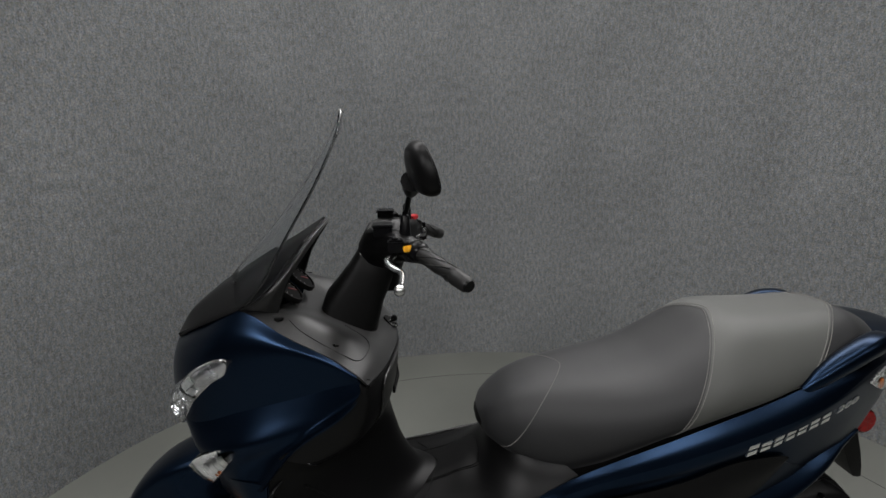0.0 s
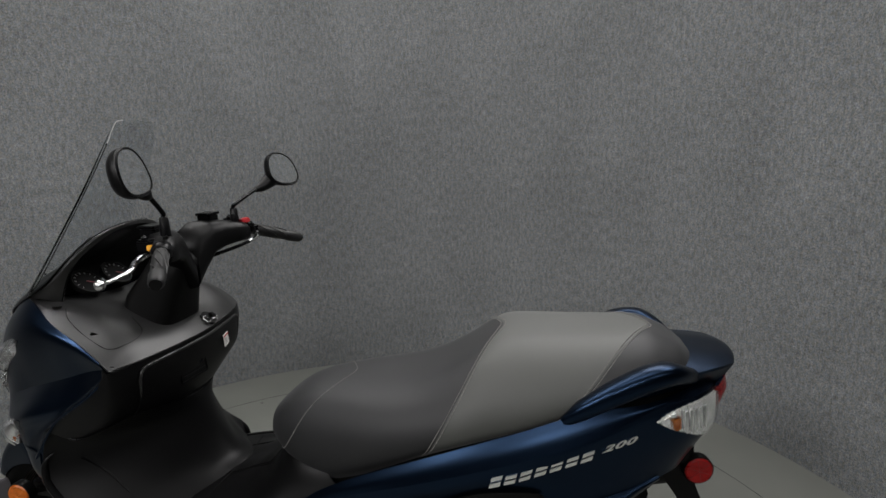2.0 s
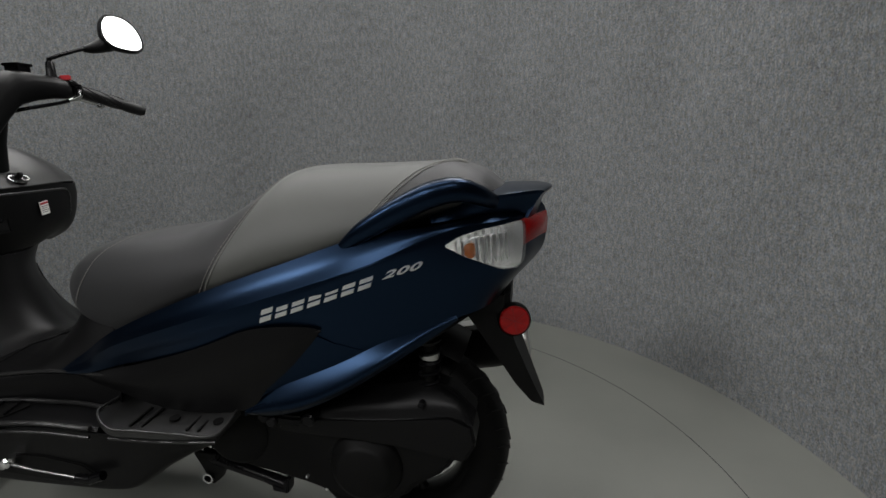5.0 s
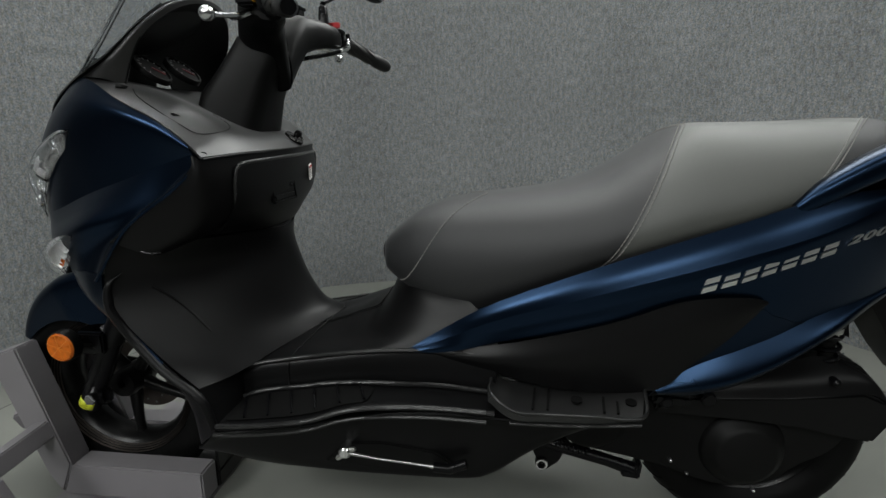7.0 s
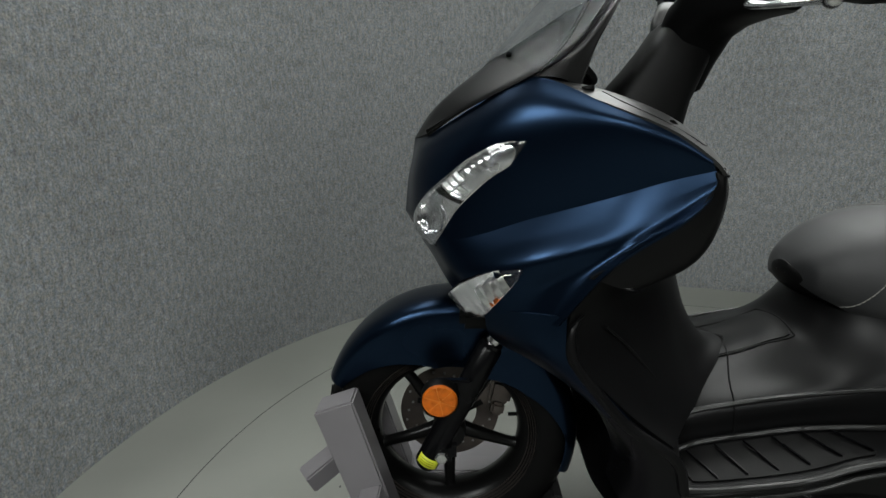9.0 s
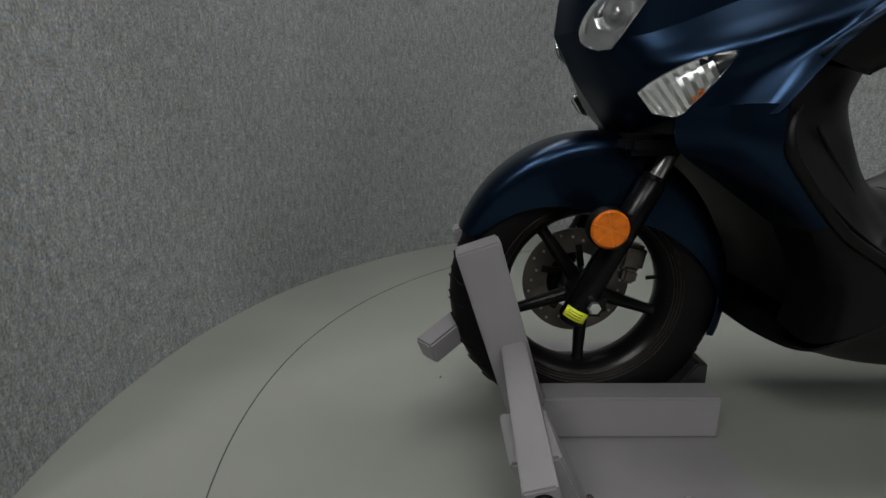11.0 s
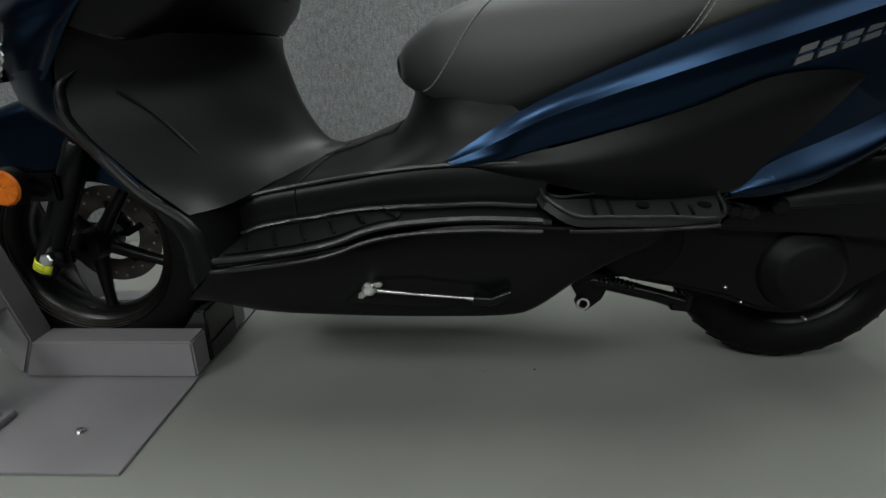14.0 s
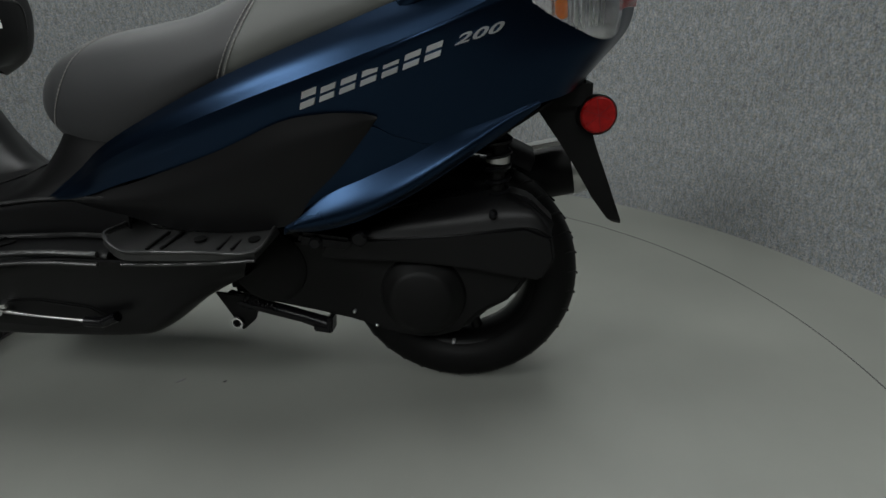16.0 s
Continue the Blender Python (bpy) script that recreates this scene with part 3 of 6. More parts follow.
# rear bodywork
WEDGE = [
    [(0.774, -0.196, 0.443), (0.779, -0.200, 0.449), (0.784, -0.196, 0.455)],
    [(0.894, -0.224, 0.429), (0.899, -0.230, 0.452), (0.899, -0.218, 0.474)],
    [(1.034, -0.242, 0.406), (1.028, -0.252, 0.462), (1.015, -0.240, 0.508)],
    [(1.190, -0.240, 0.412), (1.150, -0.258, 0.490), (1.118, -0.252, 0.542)],
    [(1.244, -0.243, 0.462), (1.222, -0.260, 0.530), (1.214, -0.255, 0.580)],
    [(1.293, -0.245, 0.506), (1.288, -0.257, 0.552), (1.283, -0.254, 0.590)],
    [(1.333, -0.244, 0.550), (1.334, -0.249, 0.570), (1.332, -0.248, 0.589)],
    [(1.356, -0.242, 0.578), (1.358, -0.243, 0.580), (1.356, -0.242, 0.583)],
]
pair("side_cover", lambda s: patch(WEDGE, 30, 12, 0.004, (0.897, 0, 0.496), s), BLACK, label="black plastic side cover")
REAR = [
    [(0.776, -0.186, 0.452), (0.778, -0.188, 0.452), (0.780, -0.190, 0.452), (0.783, -0.192, 0.452), (0.787, -0.193, 0.452), (0.790, -0.194, 0.451)],
    [(0.912, -0.204, 0.562), (0.918, -0.217, 0.537), (0.921, -0.226, 0.522), (0.923, -0.230, 0.512), (0.930, -0.228, 0.500), (0.936, -0.222, 0.488)],
    [(1.106, -0.219, 0.644), (1.112, -0.237, 0.610), (1.114, -0.247, 0.588), (1.116, -0.251, 0.574), (1.119, -0.249, 0.554), (1.122, -0.243, 0.528)],
    [(1.300, -0.215, 0.712), (1.303, -0.234, 0.676), (1.305, -0.245, 0.652), (1.307, -0.249, 0.636), (1.312, -0.246, 0.602), (1.320, -0.238, 0.562)],
    [(1.440, -0.197, 0.757), (1.443, -0.217, 0.726), (1.445, -0.228, 0.704), (1.446, -0.231, 0.690), (1.447, -0.222, 0.625), (1.446, -0.203, 0.532)],
    [(1.568, -0.163, 0.772), (1.573, -0.177, 0.759), (1.578, -0.189, 0.741), (1.580, -0.191, 0.730), (1.584, -0.183, 0.665), (1.582, -0.163, 0.582)],
    [(1.680, -0.104, 0.784), (1.688, -0.112, 0.772), (1.696, -0.120, 0.754), (1.698, -0.120, 0.744), (1.694, -0.116, 0.680), (1.652, -0.110, 0.600)],
    [(1.748, 0, 0.790), (1.754, 0, 0.780), (1.760, 0, 0.760), (1.760, 0, 0.745), (1.750, 0, 0.690), (1.690, 0, 0.620)],
]
CREASE = [(0.780, -0.190, 0.452), (0.921, -0.228, 0.530), (1.114, -0.252, 0.597), (1.306, -0.251, 0.657), (1.445, -0.233, 0.702), (1.577, -0.188, 0.755), (1.692, -0.117, 0.770), (1.757, 0, 0.776)]
for i, row in enumerate(REAR):      # a flat upper facet that leans inwards, a crease, an upright lower flank
    x0, y0, z0 = row[0]
    if 0 < i < 6:
        row[0] = (x0, CREASE[i][1] + 0.47 * (z0 - CREASE[i][2]), z0 - 0.006)
    row[2] = CREASE[i]
    row[1] = tuple((a + b) / 2 - 0.003 * (k == 1 and 0 < i < 6) for k, (a, b) in enumerate(zip(row[0], row[2])))
    row[3] = (row[3][0], CREASE[i][1] * 0.998, min(row[3][2], CREASE[i][2] - 0.012 * min(i, 1)))
    row[4] = (row[4][0], row[4][1] + 0.003 * (1 - (i > 5)), row[4][2])
TAIL_SKIN = [
    [(0.742, -0.199, 0.449), (0.743, -0.200, 0.449), (0.744, -0.201, 0.449), (0.745, -0.202, 0.448), (0.746, -0.203, 0.448), (0.747, -0.203, 0.447)],
    [(0.814, -0.196, 0.496), (0.817, -0.201, 0.488), (0.820, -0.207, 0.480), (0.823, -0.210, 0.473), (0.827, -0.213, 0.466), (0.832, -0.214, 0.458)],
] + REAR[1:]
pair("tail_fairing", lambda s: join(patch([r[:3] for r in TAIL_SKIN], 66, 8, 0.004, (1.297, 0, 0.596), s), patch([r[2:] for r in TAIL_SKIN], 66, 16, 0.004, (1.297, 0, 0.596), s)), BLUE, label="matte dark blue tail fairing")
REAR2 = [
    [(1.194, -0.232, 0.424), (1.189, -0.236, 0.409), (1.184, -0.230, 0.395)],
    [(1.319, -0.242, 0.562), (1.264, -0.236, 0.474), (1.224, -0.222, 0.409)],
    [(1.384, -0.226, 0.550), (1.329, -0.226, 0.485), (1.284, -0.212, 0.425)],
    [(1.444, -0.205, 0.538), (1.424, -0.206, 0.516), (1.394, -0.196, 0.476)],
    [(1.580, -0.165, 0.588), (1.564, -0.165, 0.578), (1.539, -0.160, 0.558)],
]
pair("lower_tail_fairing", lambda s: patch(REAR2, 40, 14, 0.004, (1.297, 0, 0.596), s), BLUE)
SPEAR = [
    [(1.189, -0.236, 0.416), (1.196, -0.243, 0.410), (1.199, -0.236, 0.402)],
    [(1.230, -0.228, 0.456), (1.246, -0.248, 0.424), (1.254, -0.238, 0.406)],
    [(1.288, -0.222, 0.491), (1.312, -0.248, 0.443), (1.322, -0.236, 0.424)],
    [(1.376, -0.210, 0.525), (1.394, -0.237, 0.478), (1.404, -0.222, 0.462)],
    [(1.463, -0.195, 0.556), (1.476, -0.217, 0.526), (1.486, -0.204, 0.512)],
    [(1.536, -0.176, 0.576), (1.546, -0.184, 0.566), (1.556, -0.174, 0.556)],
    [(1.594, -0.162, 0.593), (1.596, -0.164, 0.588), (1.598, -0.160, 0.584)],
]
pair("tail_fairing_blade", lambda s: patch(SPEAR, 40, 16, 0.006, (1.397, 0, 0.516), s), BLUE, label="pointed blue blade along the tail")
pair("tail_underside", lambda s: patch([
    [(1.184, -0.230, 0.395), (1.189, -0.150, 0.409), (1.197, 0, 0.426)],
    [(1.314, -0.224, 0.425), (1.319, -0.150, 0.439), (1.327, 0, 0.456)],
    [(1.514, -0.190, 0.529), (1.514, -0.120, 0.535), (1.517, 0, 0.546)],
    [(1.649, -0.115, 0.602), (1.654, -0.060, 0.608), (1.687, 0, 0.624)]], 20, 12, 0.004, (1.397, 0, 0.696), s), DEEP)
TAILTOP = [
    [(1.560, -0.150, 0.798), (1.560, -0.080, 0.808), (1.560, 0, 0.812)],
    [(1.640, -0.138, 0.810), (1.640, -0.070, 0.820), (1.640, 0, 0.823)],
    [(1.710, -0.112, 0.818), (1.715, -0.055, 0.825), (1.718, 0, 0.826)],
    [(1.752, -0.082, 0.818), (1.764, -0.040, 0.821), (1.768, 0, 0.822)],
    [(1.742, -0.082, 0.803), (1.750, -0.040, 0.802), (1.753, 0, 0.801)],
    [(1.722, -0.088, 0.765), (1.735, -0.045, 0.762), (1.740, 0, 0.762)],
]
part("tail_spoiler", patch(TAILTOP, 30, 12, 0.006, (1.6, 0, 0.75), both=True), BLUE, scooter, "blue tail spoiler")
pair("tail_side", lambda s: patch([
    [(1.540, -0.150, 0.797), (1.545, -0.158, 0.783), (1.552, -0.166, 0.768)],
    [(1.640, -0.138, 0.809), (1.640, -0.136, 0.793), (1.645, -0.128, 0.777)],
    [(1.710, -0.112, 0.817), (1.704, -0.104, 0.798), (1.700, -0.094, 0.780)],
    [(1.752, -0.082, 0.816), (1.737, -0.083, 0.794), (1.724, -0.080, 0.770)]], 18, 10, 0.004, (1.5, 0, 0.78), s), BLUE)
part("under_seat_tray", loft([[(x, sy * hw, z) for sy, z in ((-1, zl), (-1, zh), (1, zh), (1, zl))] for x, hw, zl, zh in ((0.76, 0.12, 0.46, 0.55), (0.95, 0.175, 0.46, 0.56), (1.12, 0.185, 0.46, 0.62), (1.31, 0.185, 0.48, 0.69), (1.45, 0.165, 0.55, 0.75), (1.58, 0.13, 0.61, 0.79), (1.70, 0.06, 0.66, 0.80))]), DEEP, scooter)


def rail(s):
    line = [((1.396, -0.210, 0.730), 0.010, 0.010), ((1.434, -0.208, 0.758), 0.020, 0.018), ((1.494, -0.202, 0.793), 0.026, 0.022), ((1.554, -0.192, 0.821), 0.028, 0.023), ((1.599, -0.176, 0.829), 0.027, 0.022),
            ((1.634, -0.150, 0.817), 0.022, 0.018), ((1.656, -0.118, 0.802), 0.018, 0.014)]
    pts, a, b = smooth_line([l[0] for l in line], 30), np.interp(np.linspace(0, 6, 31), range(7), [l[1] for l in line]), np.interp(np.linspace(0, 6, 31), range(7), [l[2] for l in line])
    rings = []
    for i, p in enumerate(pts):
        d = pts[min(i + 1, 30)] - pts[max(i - 1, 0)]
        d /= np.linalg.norm(d)
        side = np.cross(d, (-0.003, 0, 0.996))
        side /= np.linalg.norm(side)
        up = np.cross(side, d)
        ring = []
        for k in range(16):
            t = 2 * math.pi * k / 16
            c, q = math.cos(t), math.sin(t)
            ring.append(p + side * a[i] * abs(c) ** 0.7 * np.sign(c) + up * b[i] * abs(q) ** 0.7 * np.sign(q))
        rings.append(ring)
    return flip(loft(rings), s)


pair("grab_rail", rail, BLUE, label="matte blue passenger grab rail")

# seat
SX = [0.662, 0.680, 0.708, 0.745, 0.800, 0.870, 0.950, 1.030, 1.100, 1.180, 1.240, 1.265, 1.330, 1.400, 1.500, 1.580, 1.640, 1.690]
SZT = [0.612, 0.640, 0.666, 0.691, 0.712, 0.724, 0.733, 0.743, 0.764, 0.810, 0.852, 0.867, 0.868, 0.868, 0.871, 0.875, 0.852, 0.811]
SHW = [0.010, 0.078, 0.105, 0.130, 0.155, 0.178, 0.200, 0.213, 0.220, 0.222, 0.222, 0.221, 0.219, 0.207, 0.185, 0.160, 0.125, 0.070]
SZL = [0.600, 0.578, 0.562, 0.544, 0.524, 0.522, 0.554, 0.593, 0.625, 0.653, 0.673, 0.681, 0.702, 0.726, 0.761, 0.789, 0.795, 0.789]
PY = [0, 0.22, 0.45, 0.66, 0.83, 0.95, 1.0, 0.985, 0.90]
PZF = [1.0, 0.995, 0.975, 0.92, 0.80, 0.60, 0.36, 0.12, 0.0]
PZR = [1.0, 0.998, 0.985, 0.87, 0.66, 0.42, 0.22, 0.07, 0.0]
STATIONS = [(0.663, 0.663), (0.670, 0.692), (0.680, 0.748), (0.690, 0.815), (0.712, 0.890), (0.790, 0.965), (0.880, 1.045), (0.965, 1.120), (1.035, 1.195), (1.098, 1.266), (1.185, 1.385), (1.285, 1.485), (1.382, 1.600), (1.450, 1.640), (1.560, 1.668), (1.655, 1.684)]


def seat_point(x, v):
    """v: 0 on the middle line, 1 at the lower edge."""
    k = np.linspace(0, 1, len(PY))
    r = min(max((x - 1.02) / 0.25, 0), 1)
    zt, zl, hw = np.interp(x, SX, SZT), np.interp(x, SX, SZL), np.interp(x, SX, SHW)
    pz = (1 - r) * np.interp(v, k, PZF) + r * np.interp(v, k, PZR)
    return np.array((x, -hw * np.interp(v, k, PY), zl + (zt - zl) * pz))


def station_point(u, v, lift=0.0):
    b = catmull([np.array(s, float) for s in STATIONS], u)
    w = v * v * (3 - 2 * v) * 0.35 + v * 0.65
    x = b[1] + (b[0] - b[1]) * w
    p = seat_point(x, v)
    if lift:
        q, r = seat_point(x + 0.01, v) - p, seat_point(x, min(v + 0.04, 1.0)) - seat_point(x, max(v - 0.04, 0))
        n = np.cross(q, r)
        n /= np.linalg.norm(n) + 1e-9
        if n[2] < 0 and v < 0.6 or n[1] > 0 and v >= 0.6:
            n = -n
        p = p + n * lift
    return p


def relax(grid, rounds=3):
    g = np.array(grid)
    for _ in range(rounds):
        h = g.copy()
        h[1:-1] = 0.5 * g[1:-1] + 0.25 * (g[:-2] + g[2:])
        g = h
        h = g.copy()
        h[:, 1:-1] = 0.5 * g[:, 1:-1] + 0.25 * (g[:, :-2] + g[:, 2:])
        g = h
    return g


NV, PER = 28, 6
US = np.linspace(0, len(STATIONS) - 1, (len(STATIONS) - 1) * PER + 1)
VS = [j / NV for j in range(NV + 1)]
half = np.array([[station_point(u, v) for v in VS] for u in US])
whole = relax(np.concatenate([half[:, ::-1], half[:, 1:] * (1, -1, 1)], axis=1), 2)


def seat_piece(a, b):
    g = whole[a * PER:b * PER + 1]
    return finish(grid_mesh(g, 0.02, (1.1, 0, 0.5)), angle=60)


part("seat_nose", seat_piece(0, 4), VINYL, scooter, "charcoal vinyl seat nose")
part("rider_seat", seat_piece(4, 9), VINYL, scooter, "charcoal vinyl rider seat")
part("passenger_seat", seat_piece(9, 12), VINYL2, scooter, "grey vinyl passenger seat")
part("seat_tail", seat_piece(12, 15), VINYL, scooter, "charcoal vinyl rear edge of the seat")
part("seat_nose_underside", loft([[(x, hw * math.cos(a), z + h * math.sin(a)) for a in [k * math.pi / 12 for k in range(24)]]
                                  for x, hw, z, h in ((0.6625, 0.012, 0.607, 0.006), (0.666, 0.034, 0.602, 0.019), (0.676, 0.060, 0.595, 0.026), (0.695, 0.084, 0.590, 0.034), (0.725, 0.104, 0.586, 0.042), (0.765, 0.124, 0.580, 0.050), (0.82, 0.140, 0.575, 0.056))]), DEEP, scooter, "black underside of the seat nose")
part("seat_base", loft([[(x, sy * hw, z) for sy, z in ((-1, zl), (-1, zh), (1, zh), (1, zl))] for x, hw, zl, zh in ((0.78, 0.11, 0.525, 0.57), (0.95, 0.17, 0.55, 0.60), (1.12, 0.19, 0.61, 0.66), (1.31, 0.19, 0.68, 0.74), (1.45, 0.16, 0.73, 0.79), (1.58, 0.12, 0.78, 0.82), (1.66, 0.06, 0.79, 0.81))]), DEEP, scooter)


def seam(u, off, dash=0.007):
    """A row of stitches beside the joint at station u."""
    col = whole[int(u * PER)]
    nxt = whole[int(u * PER) + 1]
    step = (nxt - col)
    step /= np.linalg.norm(step, axis=1, keepdims=True) + 1e-9
    line = col + step * off
    mid = np.array((1.15, 0, 0.62))
    out = []
    seg = np.linalg.norm(np.diff(line, axis=0), axis=1)
    s = np.concatenate([[0], np.cumsum(seg)])
    t = 0.004
    while t + dash < s[-1]:
        p, q = [np.array([np.interp(d, s, line[:, c]) for c in range(3)]) for d in (t, t + dash)]
        n = (p + q) / 2 - mid
        n[0] = 0
        n /= np.linalg.norm(n)
        out.append(tube([p + n * 0.0006, (p + q) / 2 + n * 0.0016, q + n * 0.0006], 0.0010, 5))
        t += dash * 1.25
    return join(*out)


for u, off in ((4, 0.0), (9, -0.006), (9, 0.006), (12, -0.006), (12, 0.006)):
    part("stitching", seam(u, off), THREAD, scooter, "pale double stitching")


# windscreen
SHIELDG = [
    [(0.072, 0, 0.984), (0.095, -0.090, 0.980), (0.152, -0.188, 0.964)],
    [(0.142, 0, 1.062), (0.160, -0.100, 1.052), (0.194, -0.184, 1.014)],
    [(0.206, 0, 1.134), (0.222, -0.096, 1.124), (0.250, -0.160, 1.112)],
    [(0.276, 0, 1.232), (0.288, -0.085, 1.226), (0.312, -0.136, 1.220)],
    [(0.330, 0, 1.320), (0.338, -0.072, 1.316), (0.354, -0.106, 1.316)],
    [(0.354, 0, 1.370), (0.356, -0.050, 1.370), (0.362, -0.082, 1.362)],
]
screen = part("windscreen", patch(SHIELDG, 30, 14, 0.004, (0.5, 0, 1.1), both=True), SCREEN, scooter, "tall clear windscreen")
part("windscreen_edge", tube([r[2] for r in SHIELDG[:5]], 0.0012, 6, 60), SCREENEDGE, screen)
# metal tube draws the glint on the clear screen's top corner
part("windscreen_glint", tube([SHIELDG[4][2], SHIELDG[5][2], SHIELDG[5][1]], 0.0012, 6, 20), ALLOY, screen)
for s in (-1, 1):
    part("screen_bolt", disc(0.005, -0.002, 0.002, 12, pose(0.112, s * 0.10, 0.998, 60, 0, s * 25)), GLOSSY, screen)
part("cowl_seam", tube([(x - 0.001, y * 1.004, z + 0.001) for x, y, z in RIM_OUT + [(x, -y, z) for x, y, z in RIM_OUT[-2::-1]]], 0.0014, 6, 70), DEEP, scooter)

# instruments
for x, y, z in ((0.226, -0.097, 0.976), (0.240, -0.015, 0.980)):
    d = part("gauge", disc(0.0345, -0.004, 0.006, 28, pose(x, y, z) @ pose(0, 0, 0, 0, 0, 90) @ pose(0, 0, 0, -48)), DIAL, scooter, "round dial with red markings")
    m = pose(x, y, z) @ pose(0, 0, 0, 0, 0, 90) @ pose(0, 0, 0, -48)
    part("bezel", lathe([(0.038, -0.007), (0.040, -0.004), (0.040, 0.004), (0.035, 0.004), (0.035, -0.007)], 28, m), DEEP, d)
    part("needle", box(-0.002, 0.026, -0.0065, -0.005, -0.0015, 0.0015, 0, m @ pose(0, 0, 0, 0, 35, 0)), DARKRED, d)
    # ticks in dim grey, with the hood's shade in the colour
    part("ticks", join(*[box(0.026, 0.031, -0.0062, -0.005, -0.0008, 0.0008, 0, m @ pose(0, 0, 0, 0, a, 0)) for a in range(-210, 40, 25)]), DIMMARK, d)

# handlebar cover, column, bars
def ring_section(c, a, b, n=24, power=0.5, tilt=0.0):
    out = []
    for k in range(n):
        t = 2 * math.pi * k / n
        x, y = abs(math.cos(t)) ** power * np.sign(math.cos(t)) * a, abs(math.sin(t)) ** power * np.sign(math.sin(t)) * b
        out.append((c[0] + x * math.cos(tilt), c[1] + y, c[2] + x * math.sin(tilt)))
    return out


part("steering_column_cover", loft([ring_section(c, a, b, tilt=radians(-28)) for c, a, b in (((0.352, 0, 0.870), 0.074, 0.084), ((0.362, 0, 0.905), 0.072, 0.080), ((0.385, 0, 0.950), 0.060, 0.070), ((0.408, 0, 0.990), 0.054, 0.064), ((0.424, 0, 1.020), 0.052, 0.056), ((0.430, 0, 1.036), 0.044, 0.044), ((0.432, 0, 1.042), 0.026, 0.028))]), DEEP, scooter, "black steering column cover")


def bar_cover(s):
    """One arm of the handlebar cover: it climbs from the column, then runs out to the switches."""
    low = 0.0 if s > 0 else 0.006
    st = [((0.425, -0.005, 0.985), 0.050, 0.045), ((0.432, -0.035, 1.030), 0.050, 0.050), ((0.446, -0.065, 1.064), 0.047, 0.042), ((0.462, -0.098, 1.074), 0.044, 0.036), ((0.484, -0.130, 1.075), 0.040, 0.030), ((0.504, -0.160, 1.072), 0.032, 0.026), ((0.510, -0.172, 1.070), 0.024, 0.022)]
    rings = []
    for (x, y, z), a, b in st:
        z -= low * min(1, abs(y) / 0.1)
        rings.append([(x + a * abs(math.cos(t)) ** 0.62 * np.sign(math.cos(t)), y, z + b * abs(math.sin(t)) ** 0.62 * np.sign(math.sin(t)) - 0.22 * a * math.cos(t)) for t in [2 * math.pi * q / 20 for q in range(20)]])
    return flip(loft(rings), s)


pair("handlebar_cover", bar_cover, BLACK)
GRIPS = {1: (np.array((0.520, -0.186, 1.075)), np.array((0.607, -0.325, 1.039))), -1: (np.array((0.512, -0.190, 1.068)), np.array((0.603, -0.338, 1.013)))}


def grip(s):
    GA, GB = GRIPS[s]
    d = GB - GA
    stops = [(0.0, 0.017), (0.03, 0.019), (0.08, 0.0160), (0.30, 0.0165), (0.50, 0.0158), (0.72, 0.0150), (0.74, 0.0165), (0.78, 0.0172), (0.97, 0.0160), (1.0, 0.0135)]
    return flip(tube([GA + d * f for f, _ in stops], [r for _, r in stops], 16), s)


def grip_ribs(s):
    GA, GB = GRIPS[s]
    d = (GB - GA)
    n = d / np.linalg.norm(d)
    a = np.cross(n, (0, 0, 1.0))
    a /= np.linalg.norm(a)
    b = np.cross(a, n)
    out = []
    for k in range(6):
        pts = []
        for i in range(14):
            f, t = 0.09 + 0.6 * i / 13, 2 * math.pi * k / 6 + 2.2 * i / 13
            pts.append(GA + d * f + 0.0160 * (math.cos(t) * a + math.sin(t) * b))
        out.append(tube(pts, 0.0017, 5))
    return flip(join(*out), s)


for s in (1, -1):
    GA, GB = GRIPS[s]
    g = part("handlebar_grip", grip(s), GRIP, scooter, "ribbed black rubber grip with end weight")
    part("ribs", grip_ribs(s), GRIP, g)
    part("end_ring", flip(tube([GB - (GB - GA) * 0.01, GB + (GB - GA) * 0.02], [0.014, 0.012], 14), s), GLOSSY, g)
    h = part("switch_housing", flip(tube([GA + (GB - GA) * f for f in (-0.12, -0.08, 0.04, 0.08)], [0.018, 0.0225, 0.0225, 0.018], 14), s), GLOSSY, scooter, "black switch housing")
    if s > 0:
        part("switch", box(-0.009, 0.009, -0.007, 0.007, -0.006, 0.007, 0.002, pose(0.497, -0.190, 1.083, 0, -15, -58)), AMBERSW, h, "yellow switch")
        part("switch", box(-0.007, 0.007, -0.006, 0.006, -0.004, 0.004, 0.002, pose(0.530, -0.180, 1.105, 20, 0, -58)), DEEP, h)
    else:
        part("switch", box(-0.012, 0.012, -0.009, 0.009, -0.006, 0.007, 0.002, pose(0.518, 0.172, 1.092, 0, -8, 58)), REDMARK, h, "red stop switch")
        part("switch", box(-0.009, 0.009, -0.006, 0.006, -0.005, 0.005, 0.002, pose(0.532, 0.178, 1.078, 0, 20, 58)), DEEP, h)


def lever(s):
    b = tube([(0.480, -0.150, 1.070), (0.456, -0.174, 1.057), (0.462, -0.204, 1.050), (0.481, -0.235, 1.046), (0.484, -0.272, 1.040), (0.480, -0.308, 1.035)], [0.006, 0.010, 0.0085, 0.007, 0.006, 0.006], 10, 24, 0.7)
    ball = bmesh.new()
    bmesh.ops.create_uvsphere(ball, u_segments=14, v_segments=10, radius=0.0115, matrix=pose(0.479, -0.323, 1.034))
    return flip(join(b, ball), s)


